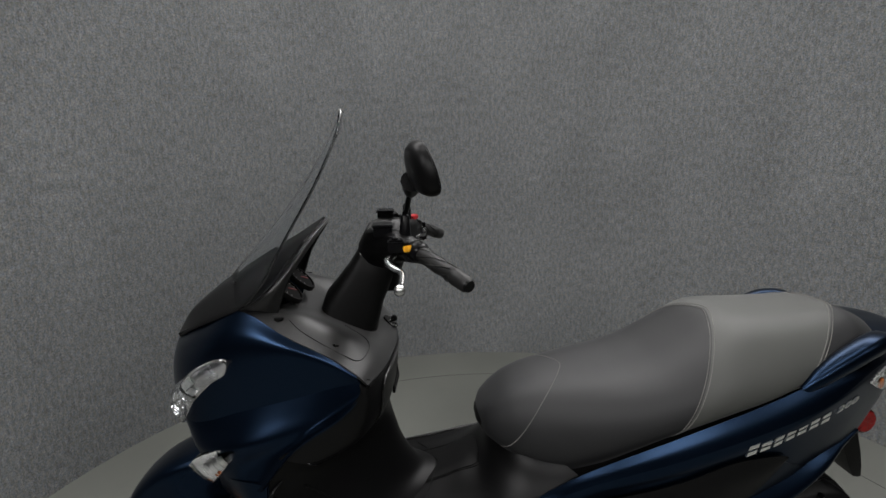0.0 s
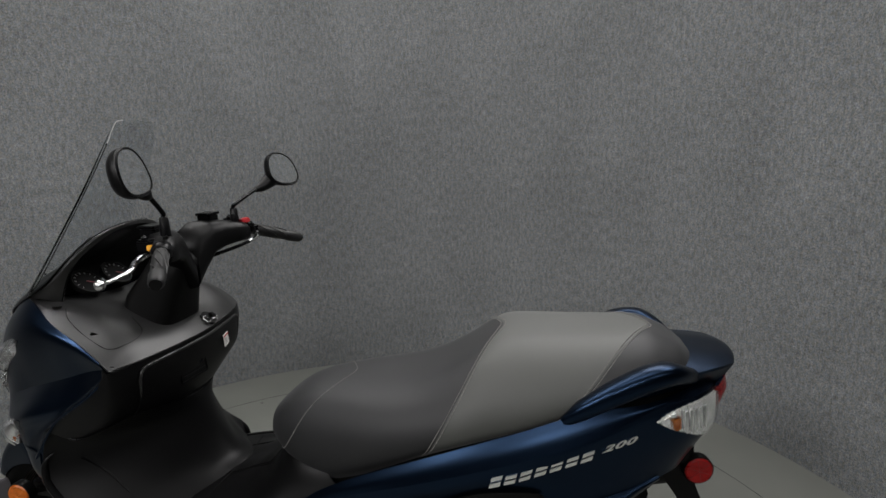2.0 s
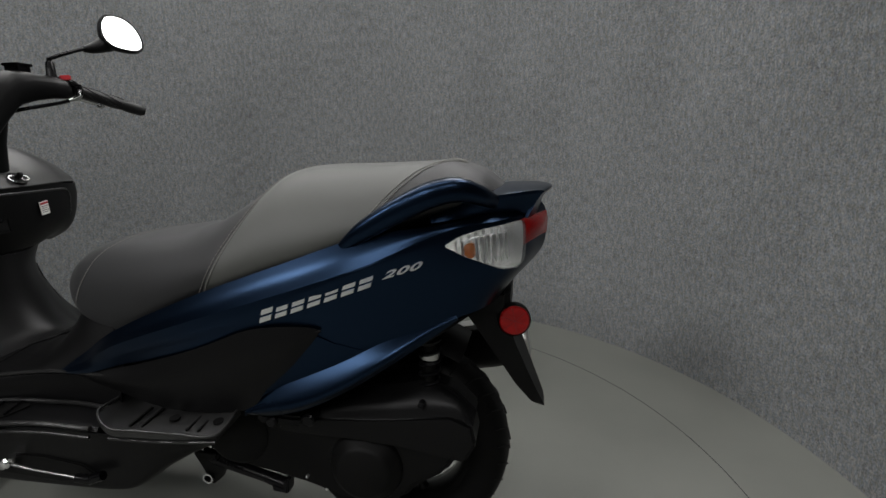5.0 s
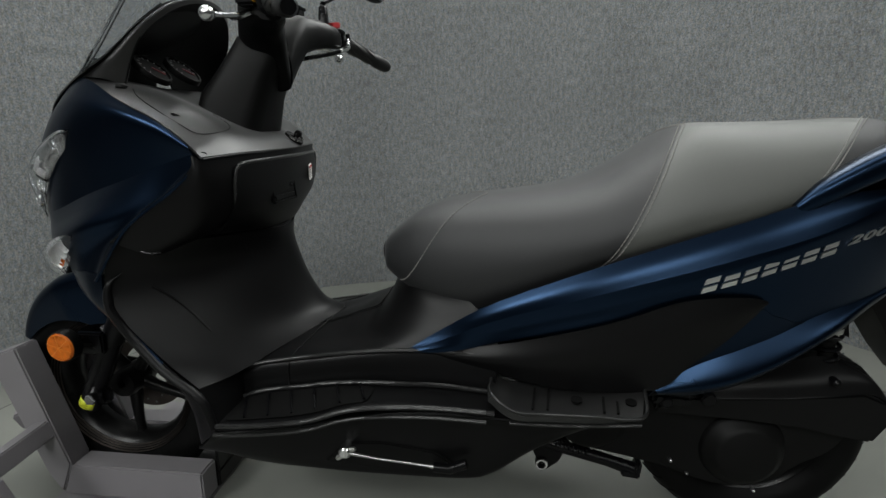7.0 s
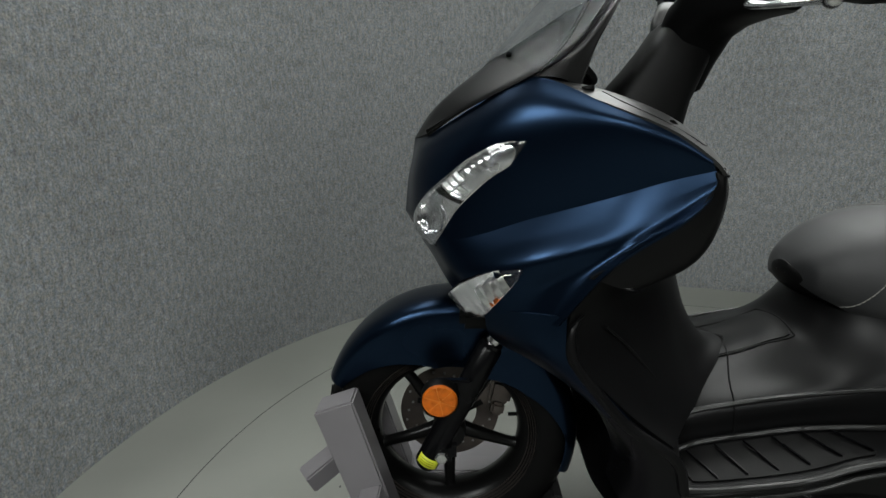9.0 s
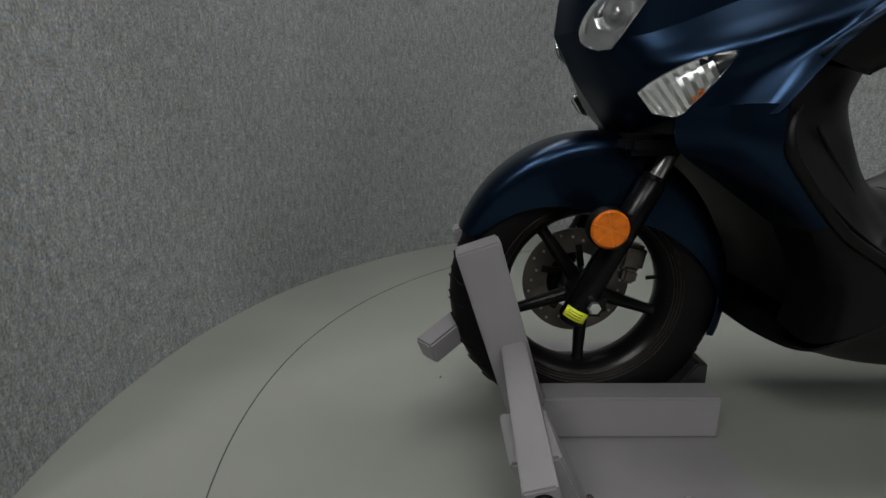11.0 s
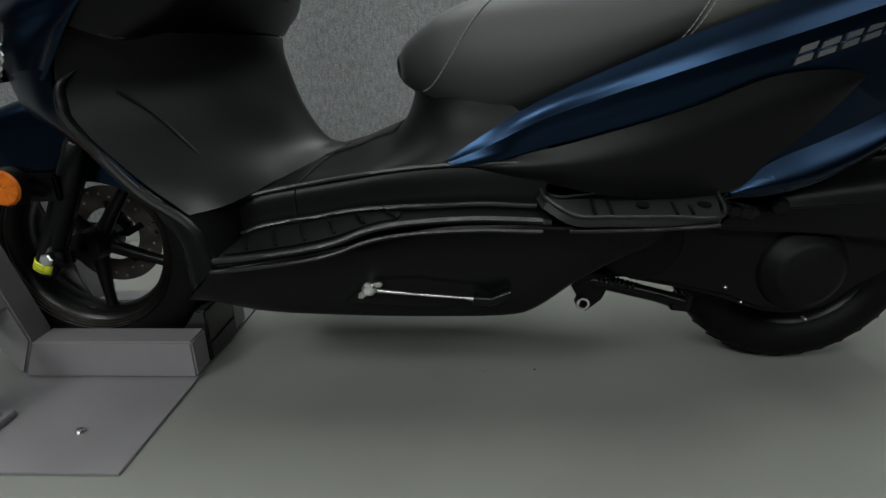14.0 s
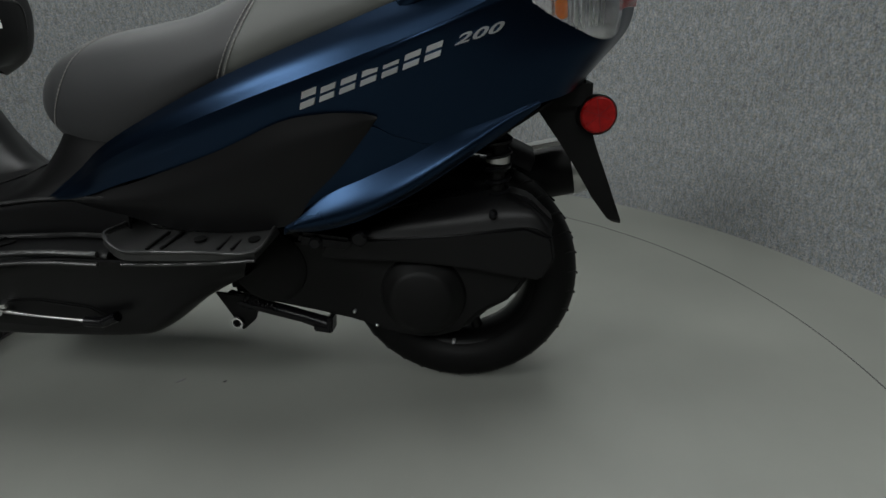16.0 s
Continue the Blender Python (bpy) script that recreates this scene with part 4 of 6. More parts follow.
for s in (1, -1):
    lv = part("brake_lever", lever(s), SILVER, scooter, "silver brake lever with a ball end")
    part("pivot", flip(join(box(0.455, 0.490, -0.185, -0.155, 1.072, 1.100, 0.004), disc(0.007, -0.01, 0.02, 12, pose(0.470, -0.172, 1.10, -90))), s), GLOSSY, lv)
    for bm in lv.data.polygons:
        bm.use_smooth = True
    part("brake_reservoir", flip(join(box(0.424, 0.464, -0.131, -0.089, 1.095, 1.120, 0.004), box(0.421, 0.467, -0.134, -0.086, 1.117, 1.124, 0.002)), s), GLOSSY, scooter, "square black brake fluid reservoir")


def mirror_shell(s):
    """The rounded cup behind the glass: rings along the way from the face to its back."""
    c = np.array((0.527, -0.258, 1.252)) if s > 0 else np.array((0.556, -0.342, 1.226))
    face = np.array((0.955, 0.22, 0.27)) if s > 0 else np.array((0.93, 0.30, 0.31))
    face /= np.linalg.norm(face)
    right = np.cross((0, 0, 1.0), face)
    right /= np.linalg.norm(right)
    up = np.cross(face, right)
    rings = []
    for depth, k in ((0.010, 0.94), (0.008, 1.0), (0.0, 1.0), (-0.008, 0.95), (-0.017, 0.82), (-0.023, 0.58), (-0.026, 0.25)):
        ring = []
        for i in range(28):
            t = 2 * math.pi * i / 28
            a, b = abs(math.cos(t)) ** 0.8 * np.sign(math.cos(t)), abs(math.sin(t)) ** 0.8 * np.sign(math.sin(t))
            w = 0.060 * (1 - 0.16 * b)
            ring.append(c + face * depth + right * a * w * k + up * (b * 0.053 + 0.10 * a * 0.05) * k)
        rings.append(ring)
    return rings, c, face, right, up




def mirror_glass(s):
    MR, MC, MF, MRI, MU = mirror_shell(s)
    bm = bmesh.new()
    vs = [bm.verts.new(MC + MF * 0.0105 + (np.array(p) - MC - MF * 0.010) * 0.93) for p in MR[0]]
    bk = [bm.verts.new(np.array(v.co) - MF * 0.003) for v in vs]
    bm.faces.new(vs), bm.faces.new(bk[::-1])
    for i in range(28):
        bm.faces.new((vs[i], bk[i], bk[(i + 1) % 28], vs[(i + 1) % 28]))
    return flip(finish(bm, smooth=False), s)


for s in (1, -1):
    MR, MC, MF, MRI, MU = mirror_shell(s)
    foot = np.array((0.493, -0.130, 1.098)) if s > 0 else np.array((0.500, -0.150, 1.084))
    neck = MC - MF * 0.020 + np.array((0, 0.052, -0.030))
    mi = part("mirror", flip(loft(MR), s), BLACK, scooter, "black rear-view mirror on a thin stem")
    part("mirror_glass", mirror_glass(s), MIRROR, mi, "clear mirror glass")
    part("mirror_rim", flip(tube([p for p in MR[0]] + [MR[0][0]], 0.0022, 6), s), GLOSSY, mi)
    knee = foot + np.array((0.004, -0.006, 0.058))
    part("stem", flip(tube([foot + (0, 0, 0.03), foot + (0, 0, 0.05), knee, knee * 0.45 + neck * 0.55 + (0, 0, 0.004), neck], 0.0058, 10, 20), s), GLOSSY, mi)
    part("stem_neck", flip(tube([knee * 0.40 + neck * 0.60 + (0, 0, 0.003), knee * 0.2 + neck * 0.8, neck + (MC - MF * 0.016 - neck) * 0.3], [0.008, 0.015, 0.024], 14, 10), s), BLACK, mi)
    part("stem_boot", flip(tube([foot - (0, 0, 0.01), foot, foot + (0, 0, 0.044), foot + (0, 0, 0.048)], [0.014, 0.013, 0.010, 0.007], 12), s), GLOSSY, mi)
part("brake_hose", tube([(0.545, 0.185, 1.075), (0.548, 0.182, 1.050), (0.525, 0.150, 1.030), (0.470, 0.080, 1.010), (0.420, 0.030, 0.990)], 0.005, 8, 24), GLOSSY, scooter)
part("hose_clip", tube([(0.547, 0.184, 1.062), (0.546, 0.180, 1.045), (0.532, 0.160, 1.034)], 0.0058, 8, 10), SILVER, scooter)

# headlamps and signals
HEAD_UP = [(0.136, -0.214, 0.866), (0.091, -0.202, 0.861), (0.045, -0.182, 0.836), (0.010, -0.160, 0.806), (-0.024, -0.128, 0.774), (-0.048, -0.092, 0.734), (-0.046, -0.086, 0.702), (-0.026, -0.112, 0.688)]
HEAD_LOW = [(0.136, -0.214, 0.864), (0.109, -0.210, 0.830), (0.078, -0.198, 0.808), (0.046, -0.185, 0.777), (0.027, -0.175, 0.756), (0.013, -0.167, 0.734), (-0.002, -0.156, 0.708), (-0.014, -0.142, 0.688)]
SIGNAL_UP = [(0.131, -0.247, 0.678), (0.088, -0.238, 0.668), (0.054, -0.226, 0.653), (0.026, -0.212, 0.635), (0.012, -0.200, 0.620)]
SIGNAL_LOW = [(0.131, -0.247, 0.674), (0.106, -0.240, 0.637), (0.083, -0.230, 0.607), (0.064, -0.221, 0.588), (0.034, -0.206, 0.592)]


def lamp_sheet(up, low, lift, dome, s=1, n=20, m=10, zig=0.0, a=(0, 1), b=(0, 1), thick=0.002):
    """A domed sheet between an upper and a lower edge; a and b pick a stretch along and across it, zig folds it into facets."""
    u, w = [np.array(p, float) for p in up], [np.array(p, float) for p in low]
    mid = np.mean(u + w, axis=0)
    out = np.cross(w[len(w) // 2] - u[len(u) // 2], u[-1] - u[0])
    out /= np.linalg.norm(out)
    if out[1] > 0:
        out = -out
    rows = []
    for i in range(n + 1):
        f = a[0] + (a[1] - a[0]) * i / n
        p, q = catmull(u, f * (len(u) - 1)), catmull(w, f * (len(w) - 1))
        row = []
        for j in range(m + 1):
            g = b[0] + (b[1] - b[0]) * j / m
            swell = math.sin(math.pi * g) * math.sin(math.pi * (0.04 + 0.92 * f))
            row.append((p + (q - p) * g + out * (lift + dome * swell + zig * (i % 2))) * (1, s, 1))
        rows.append(row)
    return finish(grid_mesh(rows, thick, mid * (1, s, 1) - out * (1, s, 1) * 0.1), angle=8 if zig else 60)


def bowl(c, r, depth, axis, s=1, n=28):
    """A round dished mirror with its open side along axis."""
    q = Vector((0, -1, 0)).rotation_difference(Vector(axis)).to_matrix().to_4x4()
    bm = lathe([(0.002, depth)] + [(r * math.sin(k * 0.26), depth * math.cos(k * 0.26)) for k in range(1, 7)] + [(r * 1.03, -0.001), (r * 1.03, depth * 0.4), (0.002, depth * 1.15)], n, Matrix.Translation(c) @ q, False)
    return flip(bm, s)


WHITECUP = material("white_lamp_cup", (0.86, 0.86, 0.86), 0.16, metal=0.75, vary=0.1, scale=40, fine=150, bump=0.0)
REFLECT = material("lamp_reflector", (0.80, 0.80, 0.81), 0.10, metal=0.95, vary=0.1, scale=40, fine=60, bump=0.02)
SMOKED = material("smoked_reflector", (0.60, 0.60, 0.61), 0.24, metal=0.9, vary=0.2, scale=30, fine=60, bump=0.02)
for s in (1, -1):
    h = part("headlamp", lamp_sheet([(x - 0.004, y, z + 0.006) for x, y, z in HEAD_UP], [(x, y, z - 0.003) for x, y, z in HEAD_LOW], -0.006, 0.0, s, thick=0.004), GLOSSY, scooter, "almond-shaped clear headlamp")
    part("reflector", lamp_sheet(HEAD_UP, HEAD_LOW, -0.001, 0.010, s), SMOKED, h, "smoky metal reflector")
    part("reflector_bowl", bowl((-0.018, -0.150, 0.738), 0.028, 0.016, (-0.62, -0.76, 0.10), s), REFLECT, h, "round bright reflector bowl")
    part("bulb_shield", lathe([(0.001, -0.006), (0.007, -0.005), (0.009, 0.0), (0.001, 0.004)], 16, Matrix.Translation((-0.014, -0.145 if s > 0 else 0.145, 0.738)) @ pose(0, 0, 0, 0, 0, -40 * s), False), SMOKED, h)
    part("divider", lamp_sheet(HEAD_UP, HEAD_LOW, 0.002, 0.012, s, 3, 8, a=(0.485, 0.515)), DEEP, h)
    part("bulb_cup", lamp_sheet(HEAD_UP, HEAD_LOW, 0.002, 0.013, s, 6, 6, 0.003, (0.36, 0.47), (0.18, 0.62)), CHROME, h)
    part("bulb_cup", lamp_sheet(HEAD_UP, HEAD_LOW, 0.002, 0.013, s, 6, 6, 0.003, (0.40, 0.48), (0.66, 0.92)), CHROME, h)
    part("bulb_cup", lamp_sheet(HEAD_UP, HEAD_LOW, 0.002, 0.013, s, 8, 6, 0.002, (0.20, 0.34), (0.30, 0.80)), SMOKED, h)
    part("reflector_strip", lamp_sheet(HEAD_UP, HEAD_LOW, 0.002, 0.013, s, 16, 3, 0.0012, (0.05, 0.80), (0.02, 0.14)), WHITECUP, h)
    part("lens", lamp_sheet(HEAD_UP, HEAD_LOW, 0.003, 0.024, s), CLEAR, h, "clear lens")
    t = part("turn_signal", lamp_sheet(SIGNAL_UP, SIGNAL_LOW, -0.008, 0.0, s, 20, 9, 0.0026), WHITECUP, scooter, "faceted clear front turn signal")
    part("housing", lamp_sheet([(x, y, z + 0.002) for x, y, z in SIGNAL_UP], [(x, y, z - 0.002) for x, y, z in SIGNAL_LOW], -0.012, 0.0, s, thick=0.012), GLOSSY, t)
    part("facet", lamp_sheet(SIGNAL_UP, SIGNAL_LOW, -0.002, 0.006, s, 7, 5, 0.004, (0.22, 0.55), (0.25, 0.95)), CHROME, t)
    part("lens", lamp_sheet(SIGNAL_UP, SIGNAL_LOW, 0.000, 0.013, s), CLEAR, t, "clear lens")
    part("bulb", lamp_sheet(SIGNAL_UP, SIGNAL_LOW, 0.002, 0.003, s, 4, 4, a=(0.38, 0.50), b=(0.82, 0.97)), ORANGE, t, "amber bulb")

# front wheel, fork and fenders
FA = Vector((0.008, 0, 0.258))


def tyre(r, w, rim_r, n=64):
    prof = [(rim_r, -w * 0.36), (rim_r + 0.012, -w * 0.46), (rim_r + (r - rim_r) * 0.5, -w * 0.5), (r - 0.022, -w * 0.44), (r - 0.010, -w * 0.34), (r - 0.003, -w * 0.2), (r, 0)]
    prof = prof + [(a, -b) for a, b in prof[-2::-1]]
    return lathe(prof, n)


def tread_blocks(r, w, n, parent):
    """Slanting blocks, just proud of the carcass: one mesh for each side, set round the tyre."""
    for side in (-1, 1):
        pts = []
        for f, a in ((0.10, 0.0), (0.24, 0.05), (0.36, 0.085), (0.44, 0.10)):
            rr = r - (0.0 if f < 0.2 else 0.005 if f < 0.3 else 0.013 if f < 0.4 else 0.024) + 0.0012
            pts.append((rr * math.cos(a), side * w * f, rr * math.sin(a)))
        data = part("tread_block", tube(pts, 0.0019, 4), RUBBER, parent).data
        for k in range(1, n):
            ob = new("tread_block", data)
            ob.parent = parent
            ob.matrix_local = pose(0, 0, 0, 0, -(k + (0.5 if side > 0 else 0)) * 360 / n, 0)


def wheel(name, at, r, w, rim_r, spokes, label, start):
    wh = part(name, tyre(r, w, rim_r), RUBBER, scooter, label)
    wh.location = at
    tread_blocks(r, w, 34, wh)
    hw = w * 0.36
    part("rim", lathe([(rim_r - 0.014, -hw + 0.014), (rim_r - 0.004, -hw + 0.004), (rim_r + 0.008, -hw - 0.004), (rim_r + 0.010, -hw), (rim_r + 0.002, -hw + 0.006), (rim_r - 0.006, 0), (rim_r + 0.002, hw - 0.006), (rim_r + 0.010, hw), (rim_r + 0.008, hw + 0.004), (rim_r - 0.004, hw - 0.004), (rim_r - 0.014, hw - 0.014), (rim_r - 0.020, 0)], 64), RIM, wh, "glossy black rim")
    for k in range(spokes):
        a = start + 2 * math.pi * k / spokes
        sp = tube([(0.022 * math.cos(a), 0, 0.022 * math.sin(a)), (0.07 * math.cos(a), -0.004, 0.07 * math.sin(a)), ((rim_r - 0.03) * math.cos(a), -0.002, (rim_r - 0.03) * math.sin(a)), ((rim_r - 0.012) * math.cos(a), 0, (rim_r - 0.012) * math.sin(a))], [0.017, 0.014, 0.011, 0.017], 8, 10)
        part("spoke", sp, RIM, wh)
    part("hub", lathe([(0.010, -0.048), (0.032, -0.046), (0.036, -0.030), (0.034, 0.030), (0.032, 0.046), (0.010, 0.048)], 24), RIM, wh)
    return wh


fw = wheel("front_wheel", FA, 0.262, 0.110, 0.166, 5, "front wheel with black five-spoke rim", radians(-90))
# rings of the black rim in lighter metal: their highlights are in the colour
for k in range(4):
    part("rim_glint_ring", lathe([(q - 0.0012, -0.0410 - k * 0.0035), (q, -0.0440 - k * 0.0035), (q + 0.0012, -0.0410 - k * 0.0035), (q, -0.0385)], 64) if (q := 0.1660 + 0.0045 * k) else None, DISC, fw)
part("valve", tube([(0.128 * math.cos(0.15), 0.004, 0.128 * math.sin(0.15)), (0.152 * math.cos(0.15), 0.0, 0.152 * math.sin(0.15))], 0.0042, 8), GLOSSY, fw)


part("brake_disc", lathe([(0.060, 0.050), (0.110, 0.050), (0.110, 0.054), (0.060, 0.054)], 48), DISC, fw, "drilled steel brake disc")
hole = part("disc_hole", disc(0.0030, -0.0006, 0.0006, 8, pose(0.092, 0.0492, 0)), ALLOY, fw).data
for i in range(1, 26):
    ob = new("disc_hole", hole)
    ob.parent = fw
    q = (0.92, 1.0, 1.08)[i % 3]
    ob.matrix_local = pose(0, 0, 0, 0, -360 * i / 26, 0) @ pose(0.092 * (q - 1), 0, 0)
part("disc_carrier", join(*[beam((0.03 * math.cos(a), 0.05, 0.03 * math.sin(a)), (0.076 * math.cos(a + 0.3), 0.052, 0.076 * math.sin(a + 0.3)), 0.014, 0.006, 0.001, (0, 1, 0)) for a in [2 * math.pi * k / 5 for k in range(5)]]), RIM, fw)
part("brake_caliper", join(box(0.075, 0.125, 0.035, 0.085, 0.045, 0.10, 0.008, pose(FA.x, 0, FA.z, 0, 12, 0)), box(0.085, 0.115, 0.028, 0.06, 0.02, 0.05, 0.006, pose(FA.x, 0, FA.z, 0, 12, 0))), DISC, scooter, "dark metal brake caliper")


def fork(s):
    d = Vector((0.448, 0, 0.894)).normalized()
    a = Vector((-0.040, -0.098, 0.224))
    p = [a + d * t for t in (0, 0.01, 0.10, 0.20, 0.285, 0.29)]
    return flip(tube(p, [0.018, 0.024, 0.0245, 0.0245, 0.024, 0.020], 18), s)


for s in (1, -1):
    fk = part("fork_leg", fork(s), GLOSSY, scooter, "black fork leg")
    d = Vector((0.448, 0, 0.894)).normalized()
    a = Vector((-0.040, -0.098, 0.224))
    part("stanchion", flip(tube([a + d * 0.285, a + d * 0.62], 0.0155, 14), s), SILVER, fk, "chromed stanchion")
    part("dust_seal", flip(tube([a + d * 0.283, a + d * 0.296], 0.021, 14), s), GLOSSY, fk)
    part("axle_lug", flip(box(-0.034, 0.024, -0.116, -0.085, 0.238, 0.284, 0.010), s), GLOSSY, fk)
    part("axle_nut", disc(0.0135, -0.137, -0.115, 6, pose(-0.005, 0, 0.264), 0.003) if s > 0 else disc(0.0135, 0.115, 0.137, 6, pose(-0.005, 0, 0.264), 0.003), SILVER, fk, "bright axle bolt")
    if s > 0:
        side = d.cross(Vector((0, -1, 0))).normalized()
        part("label", finish(grid_mesh([[a + d * (0.012 + 0.010 * i) + Vector((0, -1, 0)) * (0.0252 * math.cos(q)) + side * (0.0252 * math.sin(q)) for q in [radians(-62 + 9 * j) for j in range(13)]] for i in range(3)], 0.0006, (a + d * 0.02)[:])), YELLOW, fk, "yellow sticker on the fork leg")
        part("print", join(*[grid_mesh([[a + d * (0.016 + 0.005 * k + 0.0012 * i) + Vector((0, -1, 0)) * (0.0255 * math.cos(q)) + side * (0.0255 * math.sin(q)) for q in [radians(-45 + 9 * j) for j in range(8)]] for i in range(2)], 0.0004, (a + d * 0.02)[:]) for k in range(3)]), DEEP, fk)
        part("bracket", box(-0.012, 0.052, -0.135, -0.118, 0.378, 0.428, 0.004), GLOSSY, fk)
rf = part("side_reflector", disc(0.0315, -0.186, -0.168, 36, pose(-0.005, 0, 0.414)), ORANGE, scooter, "round amber side reflector")
for k in range(3):
    part("segment_edge", beam((-0.029, -0.1862, 0), (0.029, -0.1862, 0), 0.0006, 0.0010, 0, (0, 0, 1)), PALEAMBER, rf).matrix_local = pose(-0.005, 0, 0.414, 0, 60 * k + 78, 0)
part("reflector_rim", lathe([(0.0325, -0.183), (0.0345, -0.180), (0.0345, -0.160), (0.031, -0.160)], 36, pose(-0.005, 0, 0.414)), DEEP, rf)
part("reflector_stay", beam((0.0, -0.165, 0.414), (0.03, -0.122, 0.40), 0.016, 0.012, 0.003), DEEP, rf)


def fender_grid(a0, a1, r_of, half_of, low_of, n=40, m=18):
    rows = []
    for i in range(n + 1):
        f = i / n
        a = radians(a0 + (a1 - a0) * f)
        r, hw, low = r_of(f), half_of(f), low_of(f)
        row = []
        for j in range(m + 1):
            v = -1 + 2 * j / m
            q = abs(v)
            y = hw * math.sin(min(q / 0.55, 1) * math.pi / 2) if q < 0.55 else hw * (1 + 0.03 * (q - 0.55))
            drop = 0.028 * (q / 0.55) ** 2.4 if q < 0.55 else 0.028 + (low - 0.028) * (q - 0.55) / 0.45
            rr = r - drop
            row.append((FA.x + rr * math.cos(a), math.copysign(y, v) if v else 0.0, FA.z + rr * math.sin(a)))
        rows.append(row)
    return finish(grid_mesh(rows, 0.003, (FA.x, 0, FA.z)), angle=60)


part("front_fender", fender_grid(153, 66, lambda f: 0.276 + 0.030 * math.sin(f * math.pi * 0.55), lambda f: 0.052 + 0.026 * min(1, f * 2.2), lambda f: 0.034 + 0.10 * min(1, f * 1.6)), BLUE, scooter, "matte dark blue front fender")
part("rear_fender_blade", fender_grid(68, -18, lambda f: 0.288 - 0.020 * min(1, f * 2.5), lambda f: 0.074 - 0.012 * f, lambda f: 0.132 - 0.104 * min(1, f * 1.25)), BLUE, scooter, "dark blue rear blade of the front fender")
part("inner_fairing", loft([[(x + 0.03 * q, sy * w, z) for sy, q in ((-1, 0), (-0.9, 1), (0.9, 1), (1, 0))] for x, w, z in ((0.10, 0.17, 0.62), (0.18, 0.17, 0.52), (0.275, 0.155, 0.42), (0.330, 0.15, 0.34), (0.350, 0.15, 0.26))]), DEEP, scooter)
part("steering_crown", box(0.03, 0.13, -0.13, 0.13, 0.525, 0.56, 0.01), DEEP, scooter)

# footboard details
def rim_line(pts, r, mat, name, s, label=""):
    return part(name, flip(tube(pts, r, 8, 40), s), mat, scooter, label)


EDGE_IN = [(0.404, -0.188, 0.389), (0.449, -0.188, 0.404), (0.539, -0.188, 0.420), (0.594, -0.190, 0.429), (0.654, -0.193, 0.438), (0.734, -0.198, 0.447), (0.814, -0.206, 0.451), (0.914, -0.224, 0.455)]
EDGE_OUT = [(0.388, -0.286, 0.316), (0.446, -0.292, 0.323), (0.536, -0.296, 0.337), (0.590, -0.297, 0.350), (0.640, -0.298, 0.369), (0.700, -0.298, 0.380), (0.800, -0.298, 0.386), (0.900, -0.298, 0.383)]
EDGE_OUT = [(x, y - 0.002, z + 0.003) for x, y, z in EDGE_OUT]
EDGE_IN = [(x, y - 0.001, z + 0.002) for x, y, z in EDGE_IN]
for s in (1, -1):
    # edge tubes in paler black draw the highlight lines along the footboard
    rim_line(EDGE_IN, 0.0045, PALEBLACK, "ledge", s)
    rim_line([(0.408, -0.202, 0.336), (0.449, -0.202, 0.351), (0.539, -0.202, 0.366), (0.594, -0.204, 0.376), (0.654, -0.207, 0.382), (0.734, -0.212, 0.386), (0.814, -0.219, 0.390), (0.900, -0.233, 0.390)], 0.0048, PALEBLACK, "ledge", s)
    rim_line(EDGE_OUT, 0.0050, PALEBLACK, "footboard_rim", s)
    rim_line([(x, y - 0.004, z - 0.016) for x, y, z in EDGE_OUT], 0.0035, PALEBLACK, "footboard_lip", s)
    rim_line([(0.222, -0.255, 0.606), (0.203, -0.268, 0.586), (0.200, -0.272, 0.556), (0.214, -0.276, 0.522), (0.289, -0.281, 0.432), (0.366, -0.288, 0.376), (0.388, -0.287, 0.314)], [0.0005, 0.006, 0.009, 0.009, 0.009, 0.009, 0.009], BLACK, "shield_rim", s)
    rim_line([(0.262, -0.232, 0.575), (0.306, -0.212, 0.532), (0.352, -0.205, 0.478), (0.385, -0.197, 0.430), (0.404, -0.190, 0.391)], 0.0026, BLACK, "shield_ridge", s)
    for k in range(6):
        x = 0.418 + 0.047 * k
        zi = float(np.interp(x, [0.404, 0.449, 0.539, 0.594, 0.654], [0.331, 0.345, 0.360, 0.370, 0.376]))
        zo = float(np.interp(x + 0.026, [0.394, 0.444, 0.536, 0.594, 0.654, 0.734], [0.321, 0.328, 0.343, 0.357, 0.378, 0.387]))
        part("foot_rib", flip(beam((x, -0.212, zi + 0.006), (x + 0.026, -0.276, zo + 0.006), 0.004, 0.004, 0.001), s), GLOSSY, scooter)


def on_sheet(rows, u, v, lift):
    """A point lift above a sheet through rows, u along the rows and v within one."""
    def at(a, b):
        return catmull([catmull([np.array(q, float) for q in r], b) for r in rows], a)
    p = at(u, v)
    n = np.cross(at(u + 0.02, v) - at(u - 0.02, v), at(u, v + 0.02) - at(u, v - 0.02))
    n /= np.linalg.norm(n)
    return p + (n if n[2] > 0 else -n) * lift


DASH2 = [r + [(x, -y, z) for x, y, z in r[-2::-1]] for r in DASH]
TUN2 = [r + [(x, -y, z) for x, y, z in r[-2::-1]] for r in TUNNEL]
